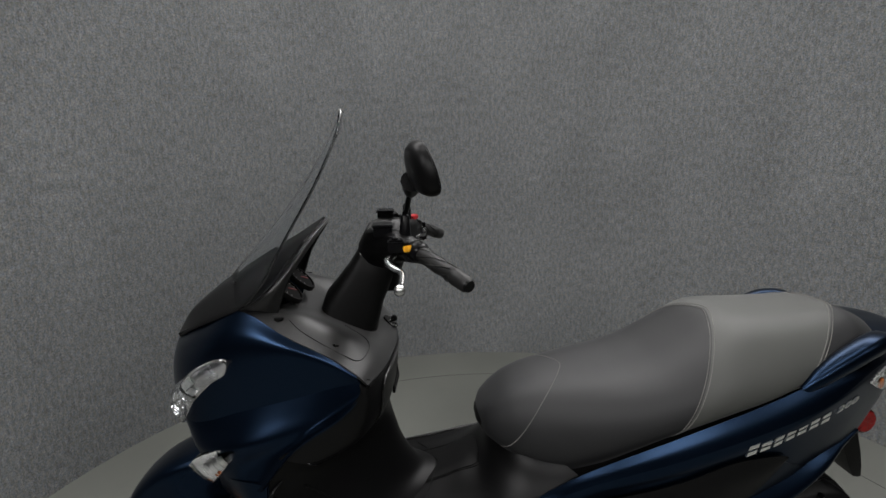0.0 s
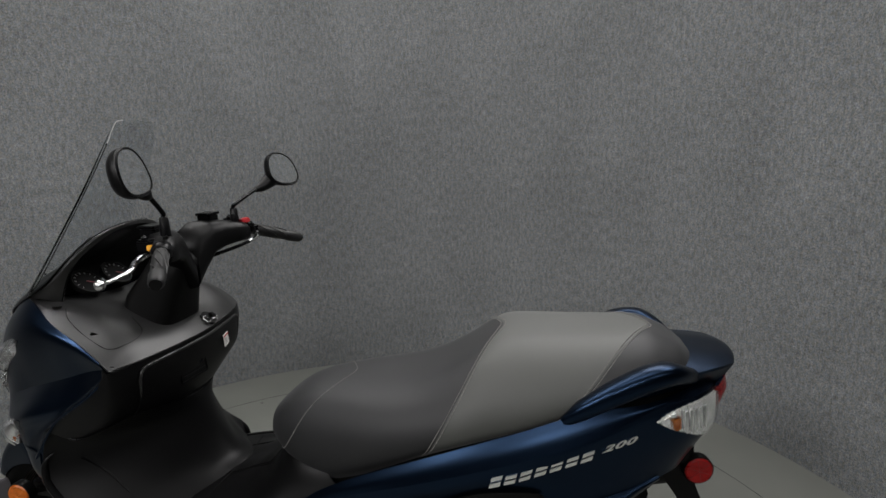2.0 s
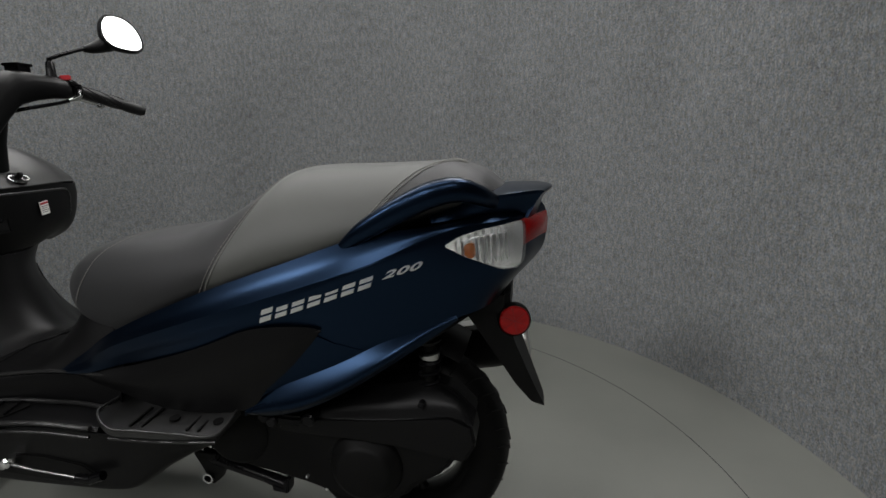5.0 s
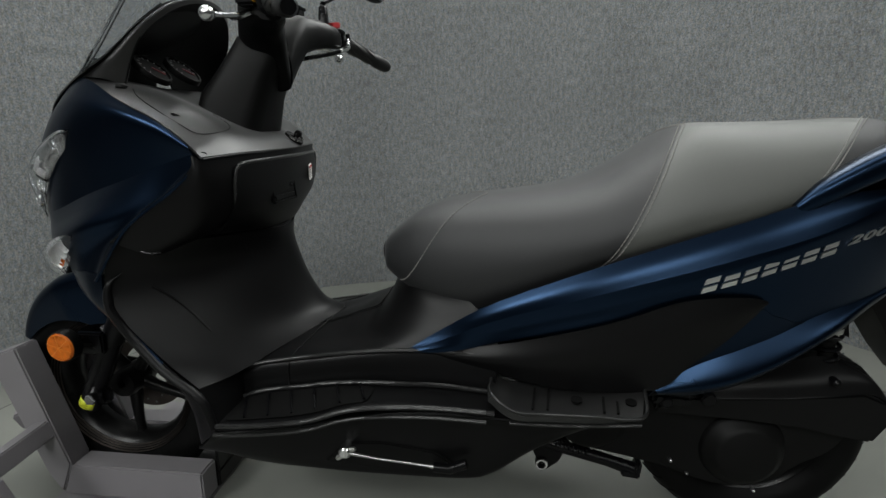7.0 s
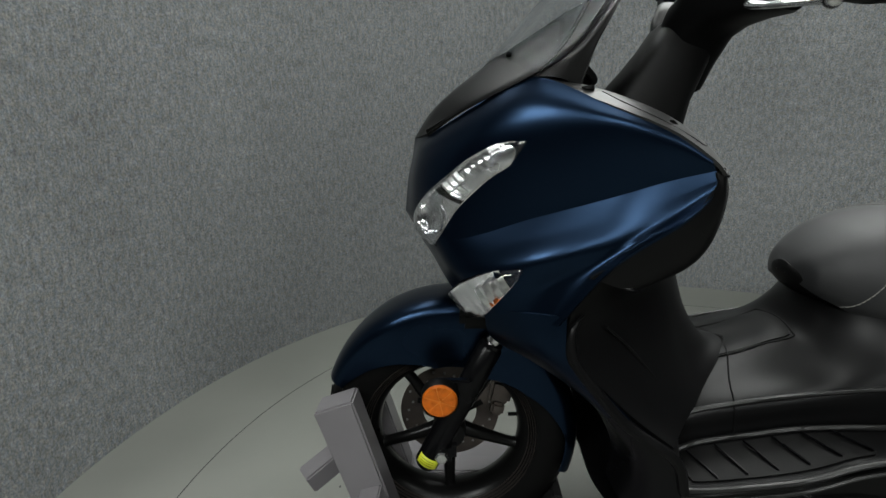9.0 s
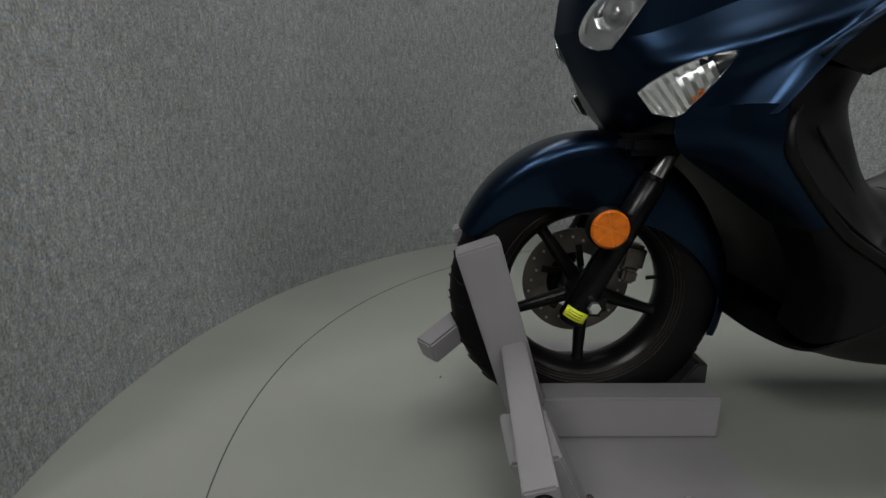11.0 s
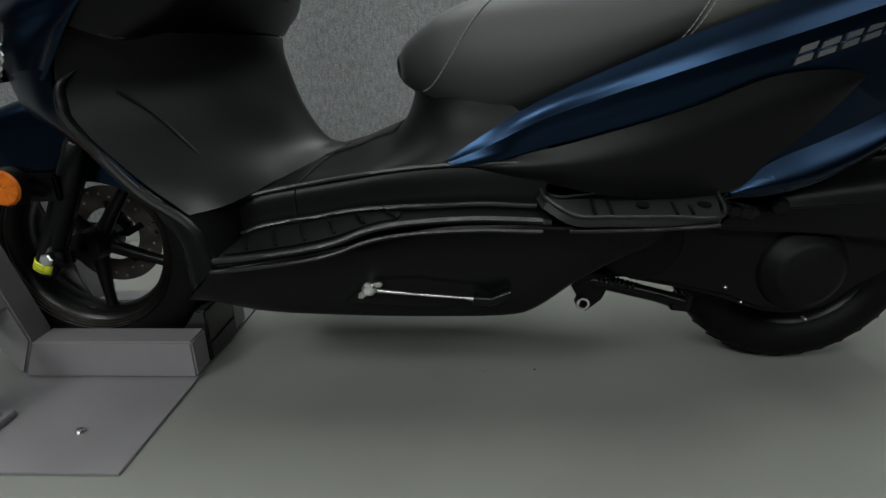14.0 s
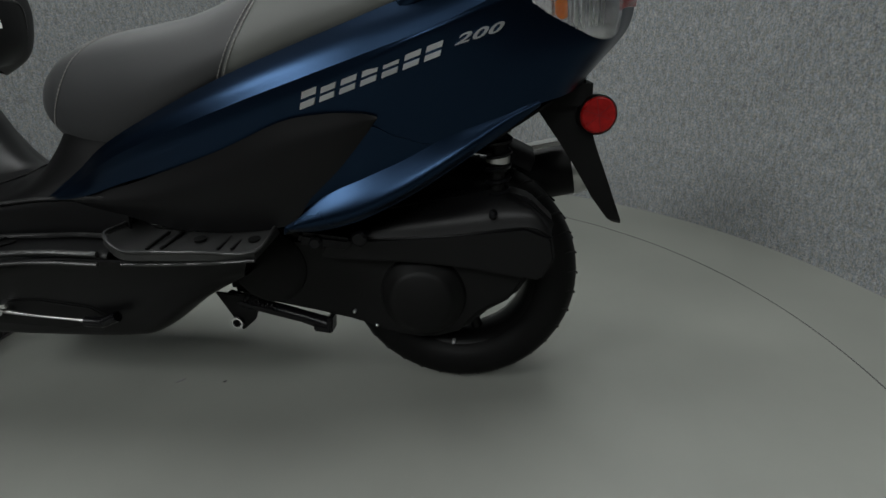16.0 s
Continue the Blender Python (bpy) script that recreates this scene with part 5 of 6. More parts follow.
def sheet_grid(rows, u0, u1, v0, v1, lift, n, m, centre, thick=0.004, corner=0.0):
    """A sheet laid lift above another; corner pulls in its four corners."""
    out = []
    for i in range(n + 1):
        row = []
        for j in range(m + 1):
            f, g = 2 * i / n - 1, 2 * j / m - 1
            k = 1 - corner * (abs(f) * abs(g)) ** 6
            u, v = (u0 + u1) / 2 + (u1 - u0) / 2 * f * k, (v0 + v1) / 2 + (v1 - v0) / 2 * g * k
            p, q = on_sheet(rows, u, v, 0.0), on_sheet(rows, u, v, 1.0)
            d = q - p
            if d @ (p - np.array(centre, float)) < 0:
                d = -d
            row.append(p + d * lift)
        out.append(row)
    return finish(grid_mesh(out, thick, centre), angle=50)


lid = part("fuel_lid", sheet_grid(TUN2, 1.05, 3.85, 6.0, 8.0, 0.0022, 14, 12, (0.6, 0, 0.3), 0.004, 0.06), BLACK, scooter, "black flap over the fuel filler")
ring_uv = [(1.0, 6.15), (1.0, 7.0), (1.0, 7.85), (1.15, 8.05), (2.5, 8.05), (3.75, 8.05), (3.9, 7.85), (3.9, 7.0), (3.9, 6.15), (3.75, 5.95), (2.5, 5.95), (1.15, 5.95), (1.0, 6.15)]
part("lid_seam", tube([on_sheet(TUN2, u, v, 0.001) for u, v in ring_uv], 0.0016, 6, 60), DEEP, lid)
part("panel_seam", tube([(0.503, -0.204, 0.357), (0.503, -0.196, 0.374), (0.504, -0.188, 0.414), (0.520, -0.132, 0.4315), (0.545, -0.066, 0.4525), (0.560, 0, 0.4565), (0.545, 0.066, 0.4525), (0.520, 0.132, 0.4315), (0.504, 0.188, 0.414)], 0.0014, 6, 50), DEEP, scooter)
# added sheets that darken the footboards like the shade in a deep well
for v0, v1 in ((1.08, 1.93), (12.07, 12.92)):
    part("foot_well_shade", sheet_grid(TUN2, 0.15, 4.4, v0, v1, 0.0030, 24, 6, (0.6, 0, 0.0), 0.002, 0.05), DEEP, scooter, "dull black sheet added to darken the foot well")
GLV2 = [r + [(x, -y, z) for x, y, z in r[-2::-1]] for r in GLOVE]
part("glove_box_door", sheet_grid(GLV2, 0.32, 3.45, 1.76, 6.24, 0.0035, 20, 26, (0.2, 0, 0.75), 0.006, 0.05), BLACK, scooter, "raised black glove box door")
def off_sheet(rows, u, v, lift, centre):
    """A point lift off a sheet, on the side away from centre."""
    p, q = on_sheet(rows, u, v, 0.0), on_sheet(rows, u, v, 1.0)
    d = q - p
    return p + (d if d @ (p - np.array(centre, float)) > 0 else -d) * lift


door_uv = [(2.3, 1.80), (1.6, 1.78), (0.9, 1.80), (0.5, 1.90), (0.36, 2.15), (0.34, 2.7), (0.34, 4.0), (0.34, 5.3), (0.36, 5.85), (0.5, 6.10), (0.9, 6.20), (1.6, 6.22), (2.3, 6.20)]
part("glove_box_border", tube([off_sheet(GLV2, u, v, 0.0024, (0.2, 0, 0.75)) for u, v in door_uv], [0.0008, 0.0032, 0.0036, 0.0036, 0.0036, 0.0032, 0.0008], 8, 90), SHEENBLACK, scooter, "raised rounded border of the glove box door")
part("glove_box_ridge", tube([(0.262, -0.266, 0.656), (0.302, -0.258, 0.646), (0.354, -0.176, 0.663), (0.415, -0.090, 0.656), (0.436, 0, 0.654), (0.415, 0.090, 0.656)], 0.003, 6, 30), GLOSSY, scooter)
part("cover_screw", lathe([(0.0, -0.001), (0.0045, -0.001), (0.005, -0.003), (0.007, -0.003), (0.0075, 0.004), (0.0, 0.004)], 18, pose(0.4060, -0.2520, 0.8200, 0, 0, 42), False), DEEP, scooter)
part("shelf_seam", tube([on_sheet(DASH2, u, v, 0.0002) for u, v in ((0.75, 0.62), (1.1, 0.42), (1.7, 0.30), (2.4, 0.32), (2.75, 0.42), (2.92, 0.75), (2.85, 1.25), (2.5, 1.55), (1.8, 1.75))], 0.0009, 6, 60), DEEP, scooter, "thin seam round the shelf lid")
part("lid_latch", box(-0.010, 0.010, -0.004, 0.004, -0.003, 0.003, 0.0015, pose(0.345, -0.218, 0.8870, 8, 26, 40)), DEEP, scooter)
for s in (-1, 1):
    part("shelf_hole", disc(0.010, -0.003, 0.003, 16, pose(0.224, s * 0.187, 0.9395, 80)), DEEP, scooter)
KEY = pose(0.450, 0.050, 0.8395, 0, 38, 0)
ks = part("key_switch", disc(0.022, -0.003, 0.003, 24, KEY @ pose(0, 0, 0, 90)), DEEP, scooter, "round key switch with two silver rings")
for dy in (-0.015, 0.015):
    part("key_ring", lathe([(0.0095, -0.002), (0.0120, -0.002), (0.0120, 0.002), (0.0095, 0.002)], 22, KEY @ pose(0.004, dy, 0.004, 90)), SILVER, ks)
part("key", join(box(-0.002, 0.002, -0.009, 0.009, 0.002, 0.012, 0.001, KEY), disc(0.008, -0.004, 0.004, 16, KEY @ pose(0.002, 0, 0.013))), DEEP, ks)
STICK = pose(0.4635, 0.100, 0.760, 0, -6, 101)
st = part("warning_sticker", box(-0.015, 0.015, -0.0012, 0.0012, -0.017, 0.017, 0, STICK), PAPER, scooter, "white warning sticker with red top")
part("sticker_band", box(-0.014, 0.014, -0.0020, -0.0013, 0.010, 0.0155, 0, STICK), REDMARK, st)
part("print", join(*[box(-0.012, 0.012 - 0.004 * (k % 2), -0.0020, -0.0013, 0.004 - 0.005 * k, 0.0055 - 0.005 * k, 0, STICK) for k in range(4)]), DIMMARK, st)
LAT = pose(0.4590, -0.050, 0.738, -7, 0, 84)
gl = part("glove_box_latch", join(box(-0.046, 0.046, -0.003, 0.003, -0.026, -0.022, 0.001, LAT), box(-0.046, 0.046, -0.003, 0.003, 0.022, 0.025, 0.001, LAT), box(-0.047, -0.044, -0.003, 0.003, -0.025, 0.024, 0.001, LAT), box(0.044, 0.047, -0.003, 0.003, -0.025, 0.024, 0.001, LAT)), BLACK, scooter, "black latch frame with a lock")
part("recess", box(-0.043, 0.043, -0.001, 0.001, -0.021, 0.021, 0, LAT), DEEP, gl)
part("pull", box(-0.040, 0.040, -0.0025, 0.003, -0.019, -0.010, 0.001, LAT), BLACK, gl)
part("lock", disc(0.0065, -0.004, 0.002, 14, LAT @ pose(0.028, 0, 0.008)), GLOSSY, gl)
part("glove_box_ledge", tube([(0.411, -0.262, 0.815), (0.439, -0.190, 0.819), (0.459, -0.090, 0.819), (0.467, 0, 0.820), (0.459, 0.090, 0.819), (0.439, 0.190, 0.819)], 0.0022, 6, 30), BLACK, scooter)

pair("foot_well", lambda s: patch([[(0.364, -0.284, 0.392), (0.384, -0.250, 0.394), (0.404, -0.196, 0.396)], [(0.378, -0.285, 0.350), (0.391, -0.250, 0.357), (0.406, -0.194, 0.360)], [(0.390, -0.286, 0.309), (0.398, -0.250, 0.318), (0.408, -0.196, 0.322)]], 8, 8, 0.004, (0.2, 0, 0.4), s), BLACK)

# passenger footrests
def footrest(s):
    top = [(0.904, -0.184, 0.411), (0.938, -0.189, 0.391), (1.01, -0.206, 0.399), (1.09, -0.220, 0.405), (1.176, -0.235, 0.410)]
    out = [(0.908, -0.284, 0.410), (0.947, -0.304, 0.391), (1.00, -0.304, 0.389), (1.08, -0.302, 0.388), (1.161, -0.296, 0.387)]
    rows = [[np.array(a, float) + (np.array(b, float) - np.array(a, float)) * f for f in (0, 0.33, 0.66, 1)] for a, b in zip(top, out)]
    return flip(patch([[tuple(p) for p in r] for r in rows], 24, 8, 0.012, (1.0, -0.25, 0.2)), s)


for s in (1, -1):
    ft = part("passenger_footrest", footrest(s), SHEENBLACK, scooter, "black passenger footrest with slots")
    # rim tubes in paler black carry the footrest's edge highlights
    part("footrest_rim", flip(tube([(0.904, -0.182, 0.415), (0.906, -0.235, 0.415), (0.908, -0.284, 0.414), (0.947, -0.306, 0.395), (1.00, -0.306, 0.393), (1.08, -0.304, 0.392), (1.161, -0.297, 0.391), (1.176, -0.236, 0.414)], 0.003, 8, 50), s), PALEBLACK, ft)
    part("footrest_back", flip(tube([(0.904, -0.182, 0.415), (0.938, -0.187, 0.394), (1.01, -0.204, 0.402), (1.09, -0.219, 0.408), (1.176, -0.235, 0.414)], 0.0038, 8, 40), s), PALEBLACK, ft)
    part("footrest_lip", flip(tube([(0.940, -0.302, 0.370), (1.00, -0.302, 0.370), (1.08, -0.300, 0.372), (1.160, -0.296, 0.376)], 0.003, 8, 30), s), PALEBLACK, ft)
    for x in (0.985, 1.010, 1.105, 1.128):
        part("slot", flip(beam((x, -0.232, 0.4005), (x - 0.006, -0.290, 0.3920), 0.004, 0.004, 0.0), s), DEEP, ft)
    for x in (1.056, 1.148):
        part("bolt_hole", flip(disc(0.010, -0.002, 0.002, 14, pose(x, -0.262, 0.3985, 98)), s), DEEP, ft)

# engine side, swingarm, rear wheel
RA = Vector((1.450, 0.0, 0.239))
wheel("rear_wheel", RA, 0.237, 0.130, 0.152, 5, "rear wheel with black rim", radians(-75))
part("transmission_case", prism([(1.000, 0.330), (1.060, 0.370), (1.180, 0.360), (1.240, 0.345), (1.330, 0.352), (1.500, 0.352), (1.560, 0.330), (1.590, 0.285), (1.560, 0.240), (1.500, 0.205), (1.470, 0.170), (1.400, 0.150), (1.330, 0.160), (1.262, 0.186), (1.180, 0.205), (1.080, 0.225), (1.010, 0.270)], -0.140, -0.075, 0.012, 3), DEEP, scooter, "black belt transmission case")
part("clutch_cover", lathe([(0.0, -0.172), (0.050, -0.172), (0.060, -0.166), (0.064, -0.158), (0.074, -0.152), (0.080, -0.140), (0.080, -0.10), (0.0, -0.10)], 40, pose(1.394, 0, 0.246), False), DEEP, scooter, "round black clutch cover")
part("crank_cover", lathe([(0.0, -0.150), (0.060, -0.150), (0.072, -0.142), (0.075, -0.130), (0.075, -0.09), (0.0, -0.09)], 36, pose(1.105, 0, 0.300), False), DEEP, scooter)
EDGE = [(1.222, 0.352), (1.246, 0.365), (1.357, 0.371), (1.455, 0.377), (1.578, 0.390), (1.622, 0.372)]
CREST = [(1.218, 0.388), (1.258, 0.392), (1.359, 0.413), (1.456, 0.429), (1.540, 0.441), (1.628, 0.384)]
part("air_cleaner", prism(EDGE + [(1.630, 0.330), (1.606, 0.290), (1.540, 0.300), (1.480, 0.312), (1.380, 0.322), (1.280, 0.326), (1.215, 0.330)], -0.172, -0.085, 0.006, 3), BLACK, scooter, "black air cleaner box over the swingarm")
part("air_cleaner_top", prism(CREST[:5] + [(1.586, 0.427)] + CREST[5:] + EDGE[::-1], -0.132, -0.080, 0.005, 2), BLACK, scooter)
part("air_cleaner_panel", patch([[(x, -0.171, z - 0.001) for x, z in EDGE], [(x, -0.160, z + 0.5 * (q[1] - z)) for (x, z), q in zip(EDGE, CREST)], [(x, -0.128, z - 0.001) for x, z in CREST]], 12, 40, 0.004, (1.4, 0, 0.3)), BLACK, scooter, "sloping upper panel of the air cleaner")
for x, z in ((1.524, 0.410), (1.232, 0.366), (1.300, 0.385)):
    part("case_bolt", disc(0.007, -0.180, -0.160, 14, pose(x, 0, z), 0.004), GLOSSY, scooter)
for x, y, z in ((1.262, -0.147, 0.212), (1.444, -0.108, 0.128), (1.300, -0.135, 0.178)):
    part("case_screw", disc(0.0032, y - 0.004, y + 0.01, 10, pose(x, 0, z)), ALLOY, scooter)
part("engine_block", box(0.98, 1.24, -0.085, 0.12, 0.20, 0.38, 0.02), DEEP, scooter)
part("engine_bracket", join(beam((1.195, -0.200, 0.382), (1.275, -0.17, 0.360), 0.03, 0.022, 0.006), disc(0.014, -0.205, -0.16, 14, pose(1.30, 0, 0.378), 0.004), disc(0.012, -0.21, -0.16, 14, pose(1.225, 0, 0.372), 0.004)), GLOSSY, scooter)


def spring(a, b, r, turns, wire):
    a, b = np.array(a, float), np.array(b, float)
    d = b - a
    n = d / np.linalg.norm(d)
    u = np.cross(n, (0, 1.0, 0))
    u /= np.linalg.norm(u)
    v = np.cross(n, u)
    return tube([a + d * i / (turns * 12) + r * (math.cos(i * math.pi / 6) * u + math.sin(i * math.pi / 6) * v) for i in range(turns * 12 + 1)], wire, 6)


for s in (1, -1):
    sk = part("shock_absorber", flip(tube([(1.528, -0.118, 0.405), (1.535, -0.118, 0.56)], 0.013, 12), s), DEEP, scooter, "rear shock absorber with coil spring")
    part("coil_spring", flip(spring((1.530, -0.118, 0.43), (1.535, -0.118, 0.56), 0.019, 6, 0.0042), s), GLOSSY, sk)
    part("collar", flip(tube([(1.531, -0.118, 0.488), (1.532, -0.118, 0.500)], 0.0205, 14), s), ALLOY, sk, "light grey collar")
mf = part("muffler", tube([(1.18, 0.185, 0.320), (1.25, 0.190, 0.335), (1.30, 0.192, 0.345), (1.63, 0.195, 0.398), (1.692, 0.195, 0.408), (1.704, 0.195, 0.410)], [0.03, 0.050, 0.058, 0.060, 0.058, 0.048], 28), DEEP, scooter, "black muffler with a bright end cap")
part("end_cap", tube([(1.688, 0.195, 0.407), (1.708, 0.195, 0.4105), (1.724, 0.195, 0.413)], [0.0600, 0.057, 0.050], 28), ALLOY, mf, "bright metal end cap")
part("heat_shield", beam((1.537, 0.150, 0.454), (1.675, 0.150, 0.479), 0.05, 0.010, 0.004), ALLOY, mf)
part("inner_rear_fender", loft([[(1.452 + r * math.cos(radians(a)), y, 0.238 + r * math.sin(radians(a))) for y, r in ((-0.085, 0.262), (-0.06, 0.282), (0.06, 0.282), (0.085, 0.262), (0.06, 0.272), (-0.06, 0.272))] for a in range(150, 58, -7)]), DEEP, scooter)

# tail: lamps, reflector, plate holder
def on_rear(u, v, lift, s=1):
    def at(a, b):
        return catmull([catmull([np.array(q, float) for q in r], b) for r in REAR], a)
    p = at(u, v)
    n = np.cross(at(min(u + 0.02, 6.99), v) - at(max(u - 0.02, 0), v), at(u, min(v + 0.02, 4.99)) - at(u, max(v - 0.02, 0)))
    n /= np.linalg.norm(n)
    if n @ (p - np.array((1.25, 0, p[2]))) < 0:
        n = -n
    return (p + n * lift) * (1, s, 1)


def rear_lens(path, lift, dome, n=18, m=10, s=1, zig=0.0):
    rows = []
    for i in range(n + 1):
        q = catmull([np.array(p, float) for p in path], (len(path) - 1) * i / n)
        rows.append([on_rear(q[0], q[1] + (q[2] - q[1]) * j / m, lift + dome * math.sin(math.pi * j / m) * math.sin(math.pi * (0.05 + 0.9 * i / n)) + zig * (i % 2), s) for j in range(m + 1)])
    return finish(grid_mesh(rows, 0.002, (1.3, 0, 0.65)), angle=8 if zig else 60)


LAMPW = [(5.00, 2.95, 3.05), (5.20, 2.70, 3.42), (5.45, 2.55, 3.70), (5.75, 2.45, 3.95), (6.00, 2.40, 4.02), (6.17, 2.42, 3.98)]
LAMPR = [(6.19, 2.35, 3.50), (6.35, 2.30, 3.45), (6.55, 2.25, 3.42), (6.75, 2.25, 3.40), (6.95, 2.25, 3.40)]
for s in (1, -1):
    w = part("rear_turn_signal", rear_lens(LAMPW, 0.001, 0.0, 26, 10, s=s, zig=0.004), WHITECUP, scooter, "clear rear signal with an amber bulb")
    part("lens", rear_lens(LAMPW, 0.008, 0.009, s=s), CLEAR, w)
    part("facet", join(*[rear_lens([(5.44 + 0.09 * k, 2.95, 3.6), (5.48 + 0.09 * k, 2.90, 3.75)], 0.007, 0.002, 2, 6, s=s) for k in range(5)]), CHROME, w)
    part("bulb", rear_lens([(5.22, 3.15, 3.40), (5.29, 3.05, 3.52), (5.36, 3.15, 3.50)], 0.007, 0.005, 6, 6, s=s), ORANGE, w, "amber bulb")
    t = part("tail_lamp", rear_lens(LAMPR, 0.001, 0.0, s=s), REFLECT, scooter, "red tail lamp")
    part("lens", rear_lens(LAMPR, 0.004, 0.010, s=s), REDLENS, t, "red lens")
rr = part("rear_side_reflector", disc(0.0305, -0.082, -0.066, 36, pose(1.688, 0, 0.557, 0, 0, 8)), RED, scooter, "round red side reflector")
for k in range(3):
    part("segment_edge", beam((-0.028, -0.0822, 0), (0.028, -0.0822, 0), 0.0006, 0.0012, 0, (0, 0, 1)), PALERED, rr).matrix_local = pose(1.688, 0, 0.557, 0, 0, 8) @ pose(0, 0, 0, 0, 60 * k + 20, 0)
part("reflector_rim", lathe([(0.0315, -0.079), (0.0335, -0.076), (0.0335, -0.058), (0.030, -0.058)], 36, pose(1.688, 0, 0.557, 0, 0, 8)), DEEP, rr)
part("number_plate_holder", loft([[(x - t, -w, z + 0.004), (x - t, w, z + 0.004), (x, w * 0.96, z), (x, -w * 0.96, z)] for x, t, w, z in ((1.672, 0.085, 0.062, 0.600), (1.682, 0.082, 0.064, 0.560), (1.700, 0.062, 0.064, 0.505), (1.720, 0.050, 0.058, 0.455), (1.742, 0.040, 0.046, 0.400), (1.760, 0.026, 0.030, 0.356), (1.762, 0.016, 0.020, 0.346))]), DEEP, scooter, "black number plate holder and mud flap")
part("plate_bracket", box(1.60, 1.69, -0.075, 0.075, 0.56, 0.62, 0.012), DEEP, scooter)

# stands under the scooter
ks2 = part("side_stand", tube([(0.628, -0.246, 0.252), (0.700, -0.252, 0.247), (0.785, -0.252, 0.240), (0.800, -0.252, 0.238)], [0.004, 0.0024, 0.0024, 0.004], 10), ALLOY, scooter, "folded side stand with a thin bright rod")
part("stand_pivot", disc(0.012, -0.258, -0.215, 16, pose(0.628, 0, 0.256), 0.004), SILVER, ks2)
part("stand_lug", join(beam((0.610, -0.250, 0.240), (0.638, -0.250, 0.262), 0.010, 0.010, 0.003), beam((0.635, -0.250, 0.262), (0.650, -0.250, 0.264), 0.008, 0.008, 0.002)), ALLOY, ks2)
part("stand_leg", tube([(0.800, -0.252, 0.238), (0.830, -0.252, 0.236), (0.862, -0.250, 0.248)], 0.010, 10), GLOSSY, ks2)
# dull black slab standing in for the dark recess behind the stand
part("stand_recess_shade", prism([(0.58, 0.222), (0.74, 0.212), (0.84, 0.232), (0.80, 0.258), (0.70, 0.272), (0.62, 0.266)], -0.236, -0.222, 0.003), DEEP, ks2)
cs = part("centre_stand", join(tube([(0.985, -0.10, 0.195), (1.06, -0.115, 0.185), (1.14, -0.118, 0.165), (1.190, -0.12, 0.150)], [0.016, 0.014, 0.013, 0.015], 10), tube([(0.985, 0.10, 0.195), (1.06, 0.115, 0.185), (1.14, 0.118, 0.165), (1.190, 0.12, 0.150)], [0.016, 0.014, 0.013, 0.015], 10), tube([(1.05, -0.115, 0.186), (1.05, 0.115, 0.186)], 0.011, 10)), GLOSSY, scooter, "folded black centre stand")
cs.location = (0.007, 0, 0.02)
part("foot", prism([(1.165, 0.140), (1.202, 0.136), (1.206, 0.172), (1.195, 0.172), (1.190, 0.152), (1.165, 0.158)], -0.136, -0.104, 0.003), GLOSSY, cs)
part("spring_plate", join(prism([(0.965, 0.215), (1.01, 0.13), (1.04, 0.155), (1.06, 0.205)], -0.12, -0.112, 0.002), lathe([(0.008, -0.126), (0.013, -0.126), (0.013, -0.108), (0.008, -0.108)], 18, pose(1.004, 0, 0.150))), DEEP, cs)
part("ring", lathe([(0.0085, -0.128), (0.0125, -0.128), (0.0125, -0.122), (0.0085, -0.122)], 18, pose(1.004, 0, 0.150)), SILVER, cs)
part("stand_spring", spring((1.03, -0.125, 0.205), (1.10, -0.125, 0.185), 0.007, 8, 0.0016), GLOSSY, cs)
part("drain_pin", tube([(0.545, -0.15, 0.19), (0.547, -0.15, 0.160)], 0.005, 8), DEEP, scooter)
part("belly_screw", disc(0.0045, -0.243, -0.230, 10, pose(0.440, 0, 0.246)), ALLOY, scooter)

# emblem: seven slanted silver shapes and the number 200
def emblem_at(x, z):
    y = -(np.interp(x, [1.116, 1.307, 1.446, 1.580], [0.2515, 0.2490, 0.2290, 0.189])) - 0.004
    return (x, y, z)


def slab(x, z, w, h, slant):
    pts = [(x, z), (x + w, z + w * 0.335), (x + w + slant, z + w * 0.335 + h), (x + slant, z + h)]
    bm = bmesh.new()
    f = [bm.verts.new(emblem_at(*p)) for p in pts]
    b = [bm.verts.new((v.co.x, v.co.y + 0.010, v.co.z)) for v in f]
    bm.faces.new(f), bm.faces.new(b[::-1])
    for i in range(4):
        bm.faces.new((f[i], b[i], b[(i + 1) % 4], f[(i + 1) % 4]))
    return finish(bm, smooth=False)


def glyph(x, w, h):
    """One plain slanted mark of two bars."""
    z = 0.596 + (x - 1.246) * 0.325
    return join(slab(x, z, w, h * 0.40, h * 0.11), slab(x + h * 0.16, z + h * 0.60, w, h * 0.40, h * 0.11))


for k in range(7):
    part("emblem_mark", glyph(1.246 + 0.0305 * k, 0.0225, 0.025 if k == 0 else 0.0205), CHROME, scooter, "plain silver emblem mark")


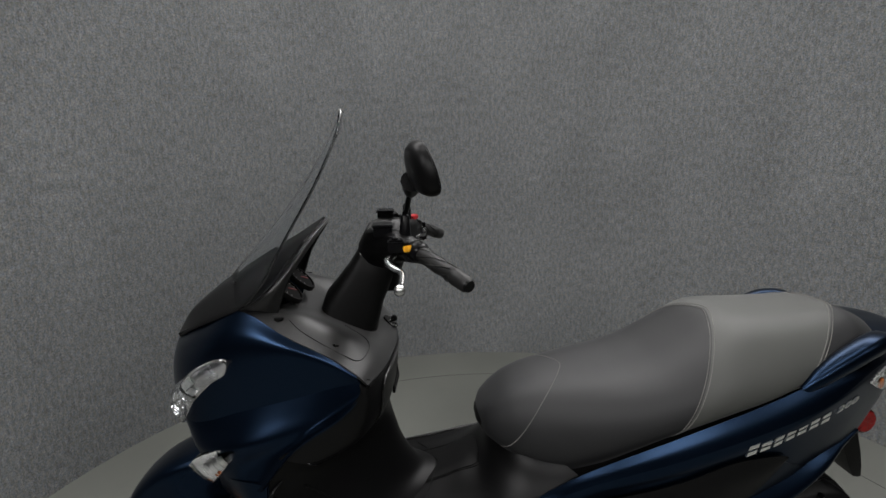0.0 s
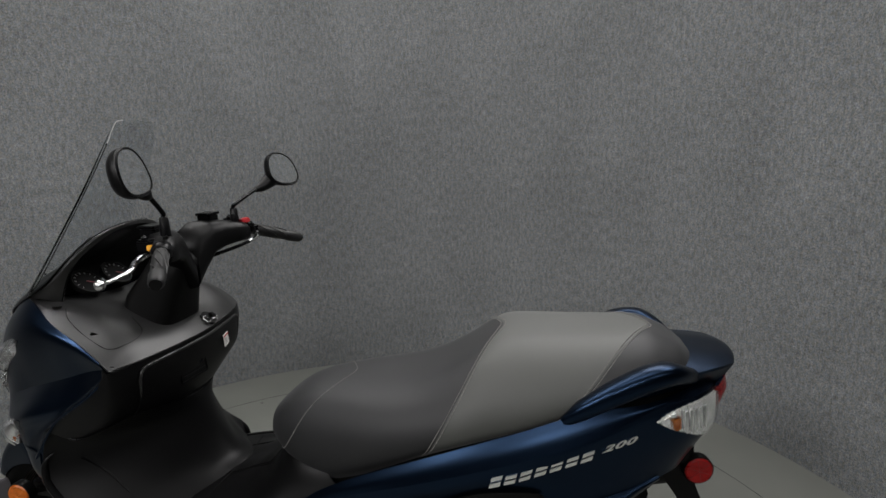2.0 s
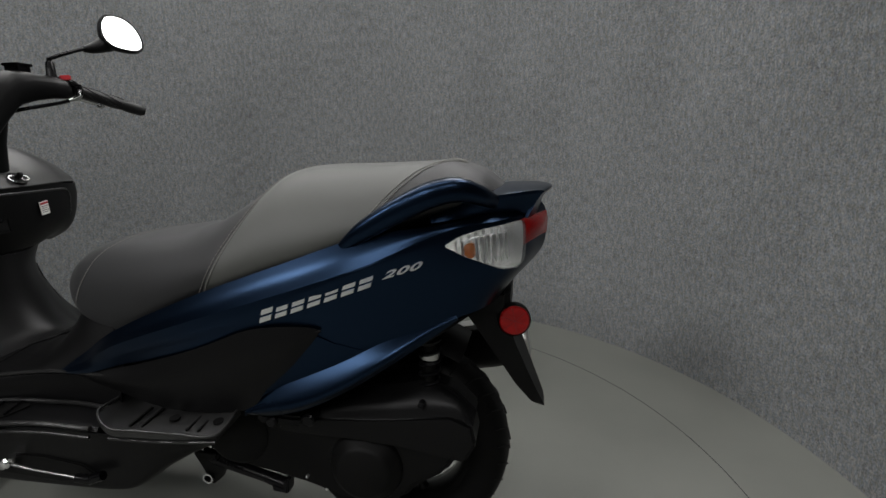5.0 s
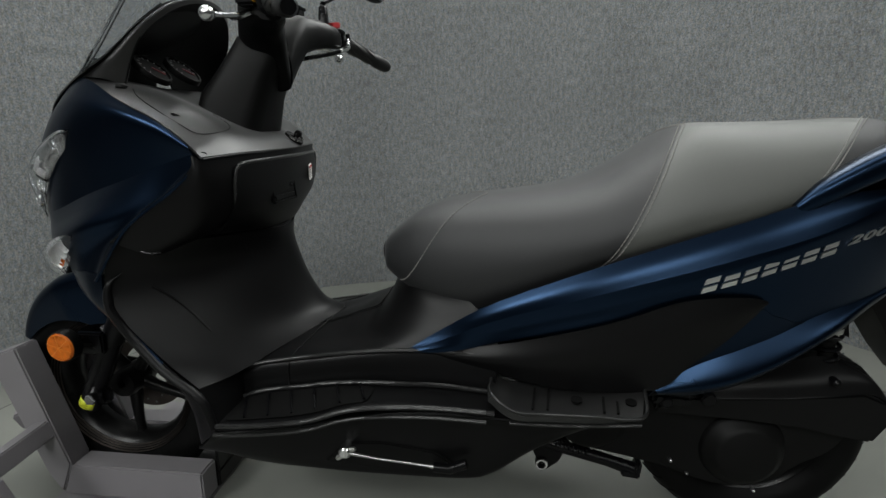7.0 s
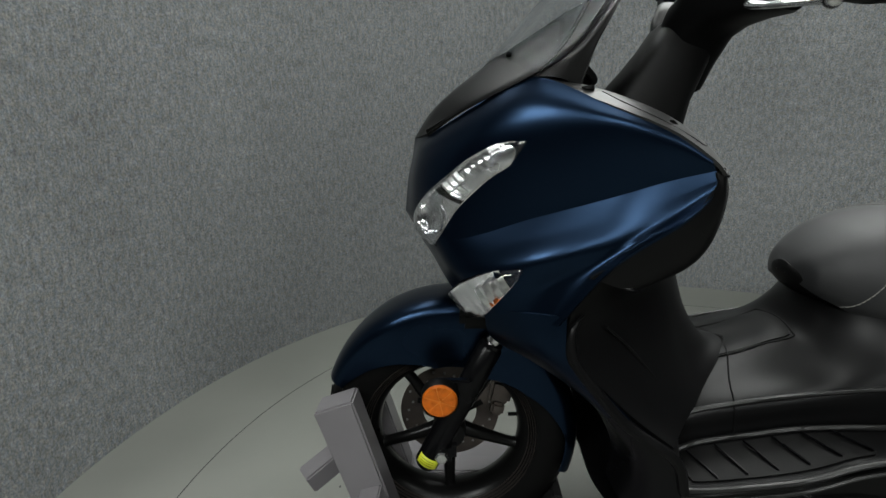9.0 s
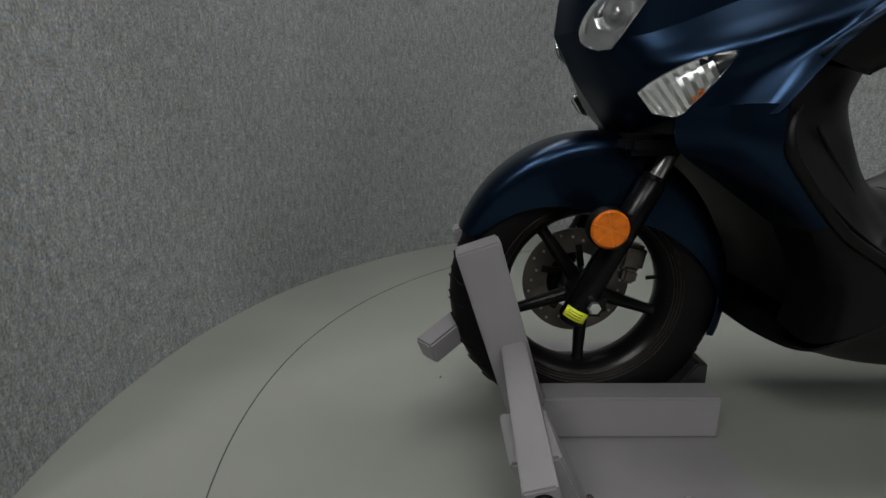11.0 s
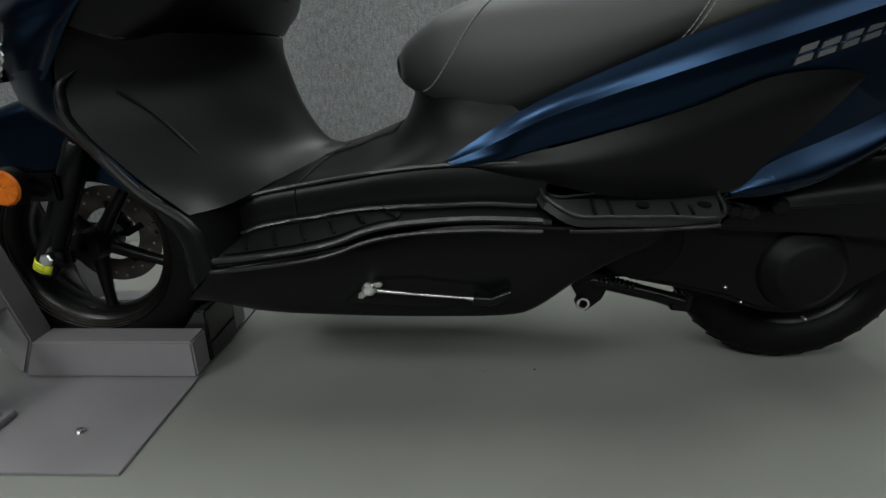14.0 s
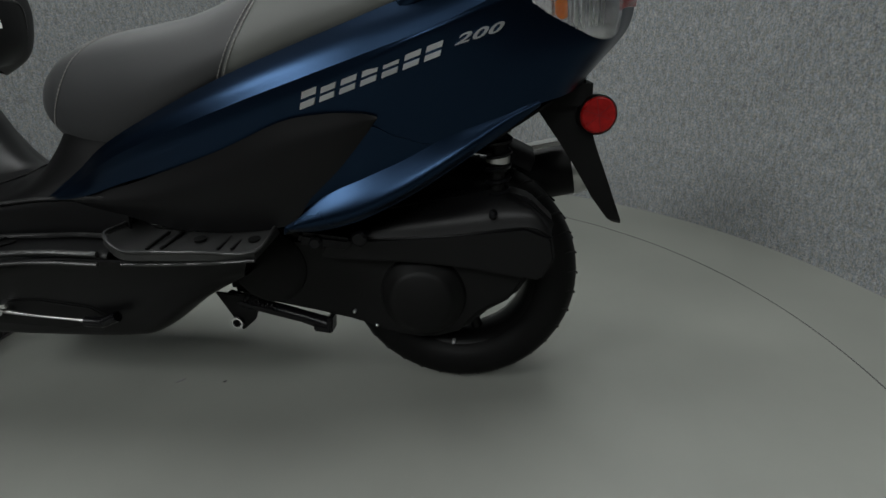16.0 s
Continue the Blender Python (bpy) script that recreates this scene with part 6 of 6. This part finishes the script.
def number_mesh():
    c = bpy.data.curves.new("number", "FONT")
    c.body, c.size, c.extrude, c.shear, c.space_character = "200", 0.026, 0.0012, 0.35, 1.10
    c.offset = 0.0007
    ob = bpy.data.objects.new("number_text", c)
    scene.collection.objects.link(ob)
    dg = bpy.context.evaluated_depsgraph_get()
    me = bpy.data.meshes.new_from_object(ob.evaluated_get(dg))
    bpy.data.objects.remove(ob)
    bm = bmesh.new()
    bm.from_mesh(me)
    bpy.data.meshes.remove(me)
    wide = max(v.co.x for v in bm.verts)
    for v in bm.verts:
        q = v.co.x / wide
        x = 1.472 + 0.070 * q
        z = 0.676 + 0.018 * q + v.co.y * 0.66
        y = emblem_at(x, z)[1] - v.co.z * 1.0
        v.co = (x, y, z)
    return finish(bm, smooth=False)


part("number_200", number_mesh(), CHROME, scooter, "silver number 200")


# ---- wheel chock ----
chock = empty("wheel_chock", "grey painted steel wheel chock bolted to the floor", "wheel chock", (0, 0, 0))
part("base_plate", box(-0.130, 0.242, -0.380, 0.330, 0.0, 0.006, 0.001), STEEL, chock, "flat steel base plate")
YN, YF = -0.112, 0.148
for s, yn in ((1, YN), (-1, YF)):
    y0, y1 = (yn, yn + 0.062) if s > 0 else (yn - 0.062, yn)
    part("lower_bar", prism([(-0.118, 0.008), (0.243, 0.008), (0.243, 0.089), (-0.084, 0.089)], y0, y1, 0.004), STEEL, chock)
    part("upright", prism([(-0.119, 0.009), (-0.085, 0.090), (-0.172, 0.383), (-0.248, 0.357), (-0.150, 0.060)], y0 + 0.0, y1, 0.004), STEEL, chock)
part("cross_bar", beam((-0.190, 0.060, 0.200), (-0.300, -0.020, 0.140), 0.050, 0.046, 0.004), STEEL, chock)
# darker than the chock's other steel: its shade is put into the colour
part("rear_stop", join(box(0.155, 0.246, -0.045, 0.085, 0.006, 0.050, 0.004), prism([(0.17, 0.05), (0.246, 0.05), (0.246, 0.125), (0.225, 0.125)], -0.045, 0.085, 0.004)), PALEBLACK, chock)
arm = part("swing_arm", beam((-0.154, -0.457, 0.149), (-0.138, -0.100, 0.178), 0.044, 0.042, 0.003, (-0.29, 0, 0.957)), STEEL, chock, "square steel swing arm with a round socket")
part("socket", lathe([(0.0125, -0.004), (0.0150, -0.004), (0.0150, 0.012), (0.0125, 0.012)], 20, pose(-0.1542, -0.4555, 0.1490, 4.6)), DEEP, arm, "dark round socket")
part("weld", tube([(-0.160, -0.103, 0.196), (-0.138, -0.101, 0.201), (-0.117, -0.104, 0.196)], 0.0032, 6, 10), STEEL, arm)
part("gusset_post", prism([(-0.184, 0.140), (-0.114, 0.152), (-0.045, 0.010), (-0.116, 0.010)], -0.372, -0.246, 0.004), STEEL, chock)
part("post_foot", join(box(-0.120, -0.030, -0.395, -0.375, 0.006, 0.020, 0.002), box(-0.062, -0.035, -0.385, -0.235, 0.006, 0.018, 0.002)), STEEL, chock)
for x, y in ((0.114, -0.282), (-0.045, -0.290)):
    bolt = part("bolt", disc(0.0055, -0.004, 0.003, 6, pose(x, y, 0.022 if x < 0 else 0.011, 90)), SILVER, chock, "bright bolt with washer")
    part("washer", disc(0.009, -0.001, 0.001, 20, pose(x, y, 0.0185 if x < 0 else 0.0075, 90)), SILVER, bolt)
rod = part("pull_rod", tube([(-0.154, -0.440, 0.150), (-0.154, -0.458, 0.1485), (-0.161, -0.492, 0.132)], 0.0112, 16), STEEL, chock, "grey round rod in the end of the arm")
part("rod_collar", tube([(-0.160, -0.487, 0.134), (-0.1625, -0.499, 0.128)], 0.0130, 16), STEEL, rod)
part("rod_shank", tube([(-0.162, -0.497, 0.129), (-0.172, -0.540, 0.090), (-0.176, -0.556, 0.076)], [0.0080, 0.0078, 0.0078], 14), PALEBLACK, rod, "thin dark rod")
part("strap", tube([(-0.1745, -0.550, 0.081), (-0.178, -0.566, 0.066), (-0.184, -0.600, 0.036), (-0.187, -0.622, 0.016)], [0.0130, 0.0150, 0.0130, 0.0130], 12, 16), DEEP, rod, "black sleeve of the tie-down strap")
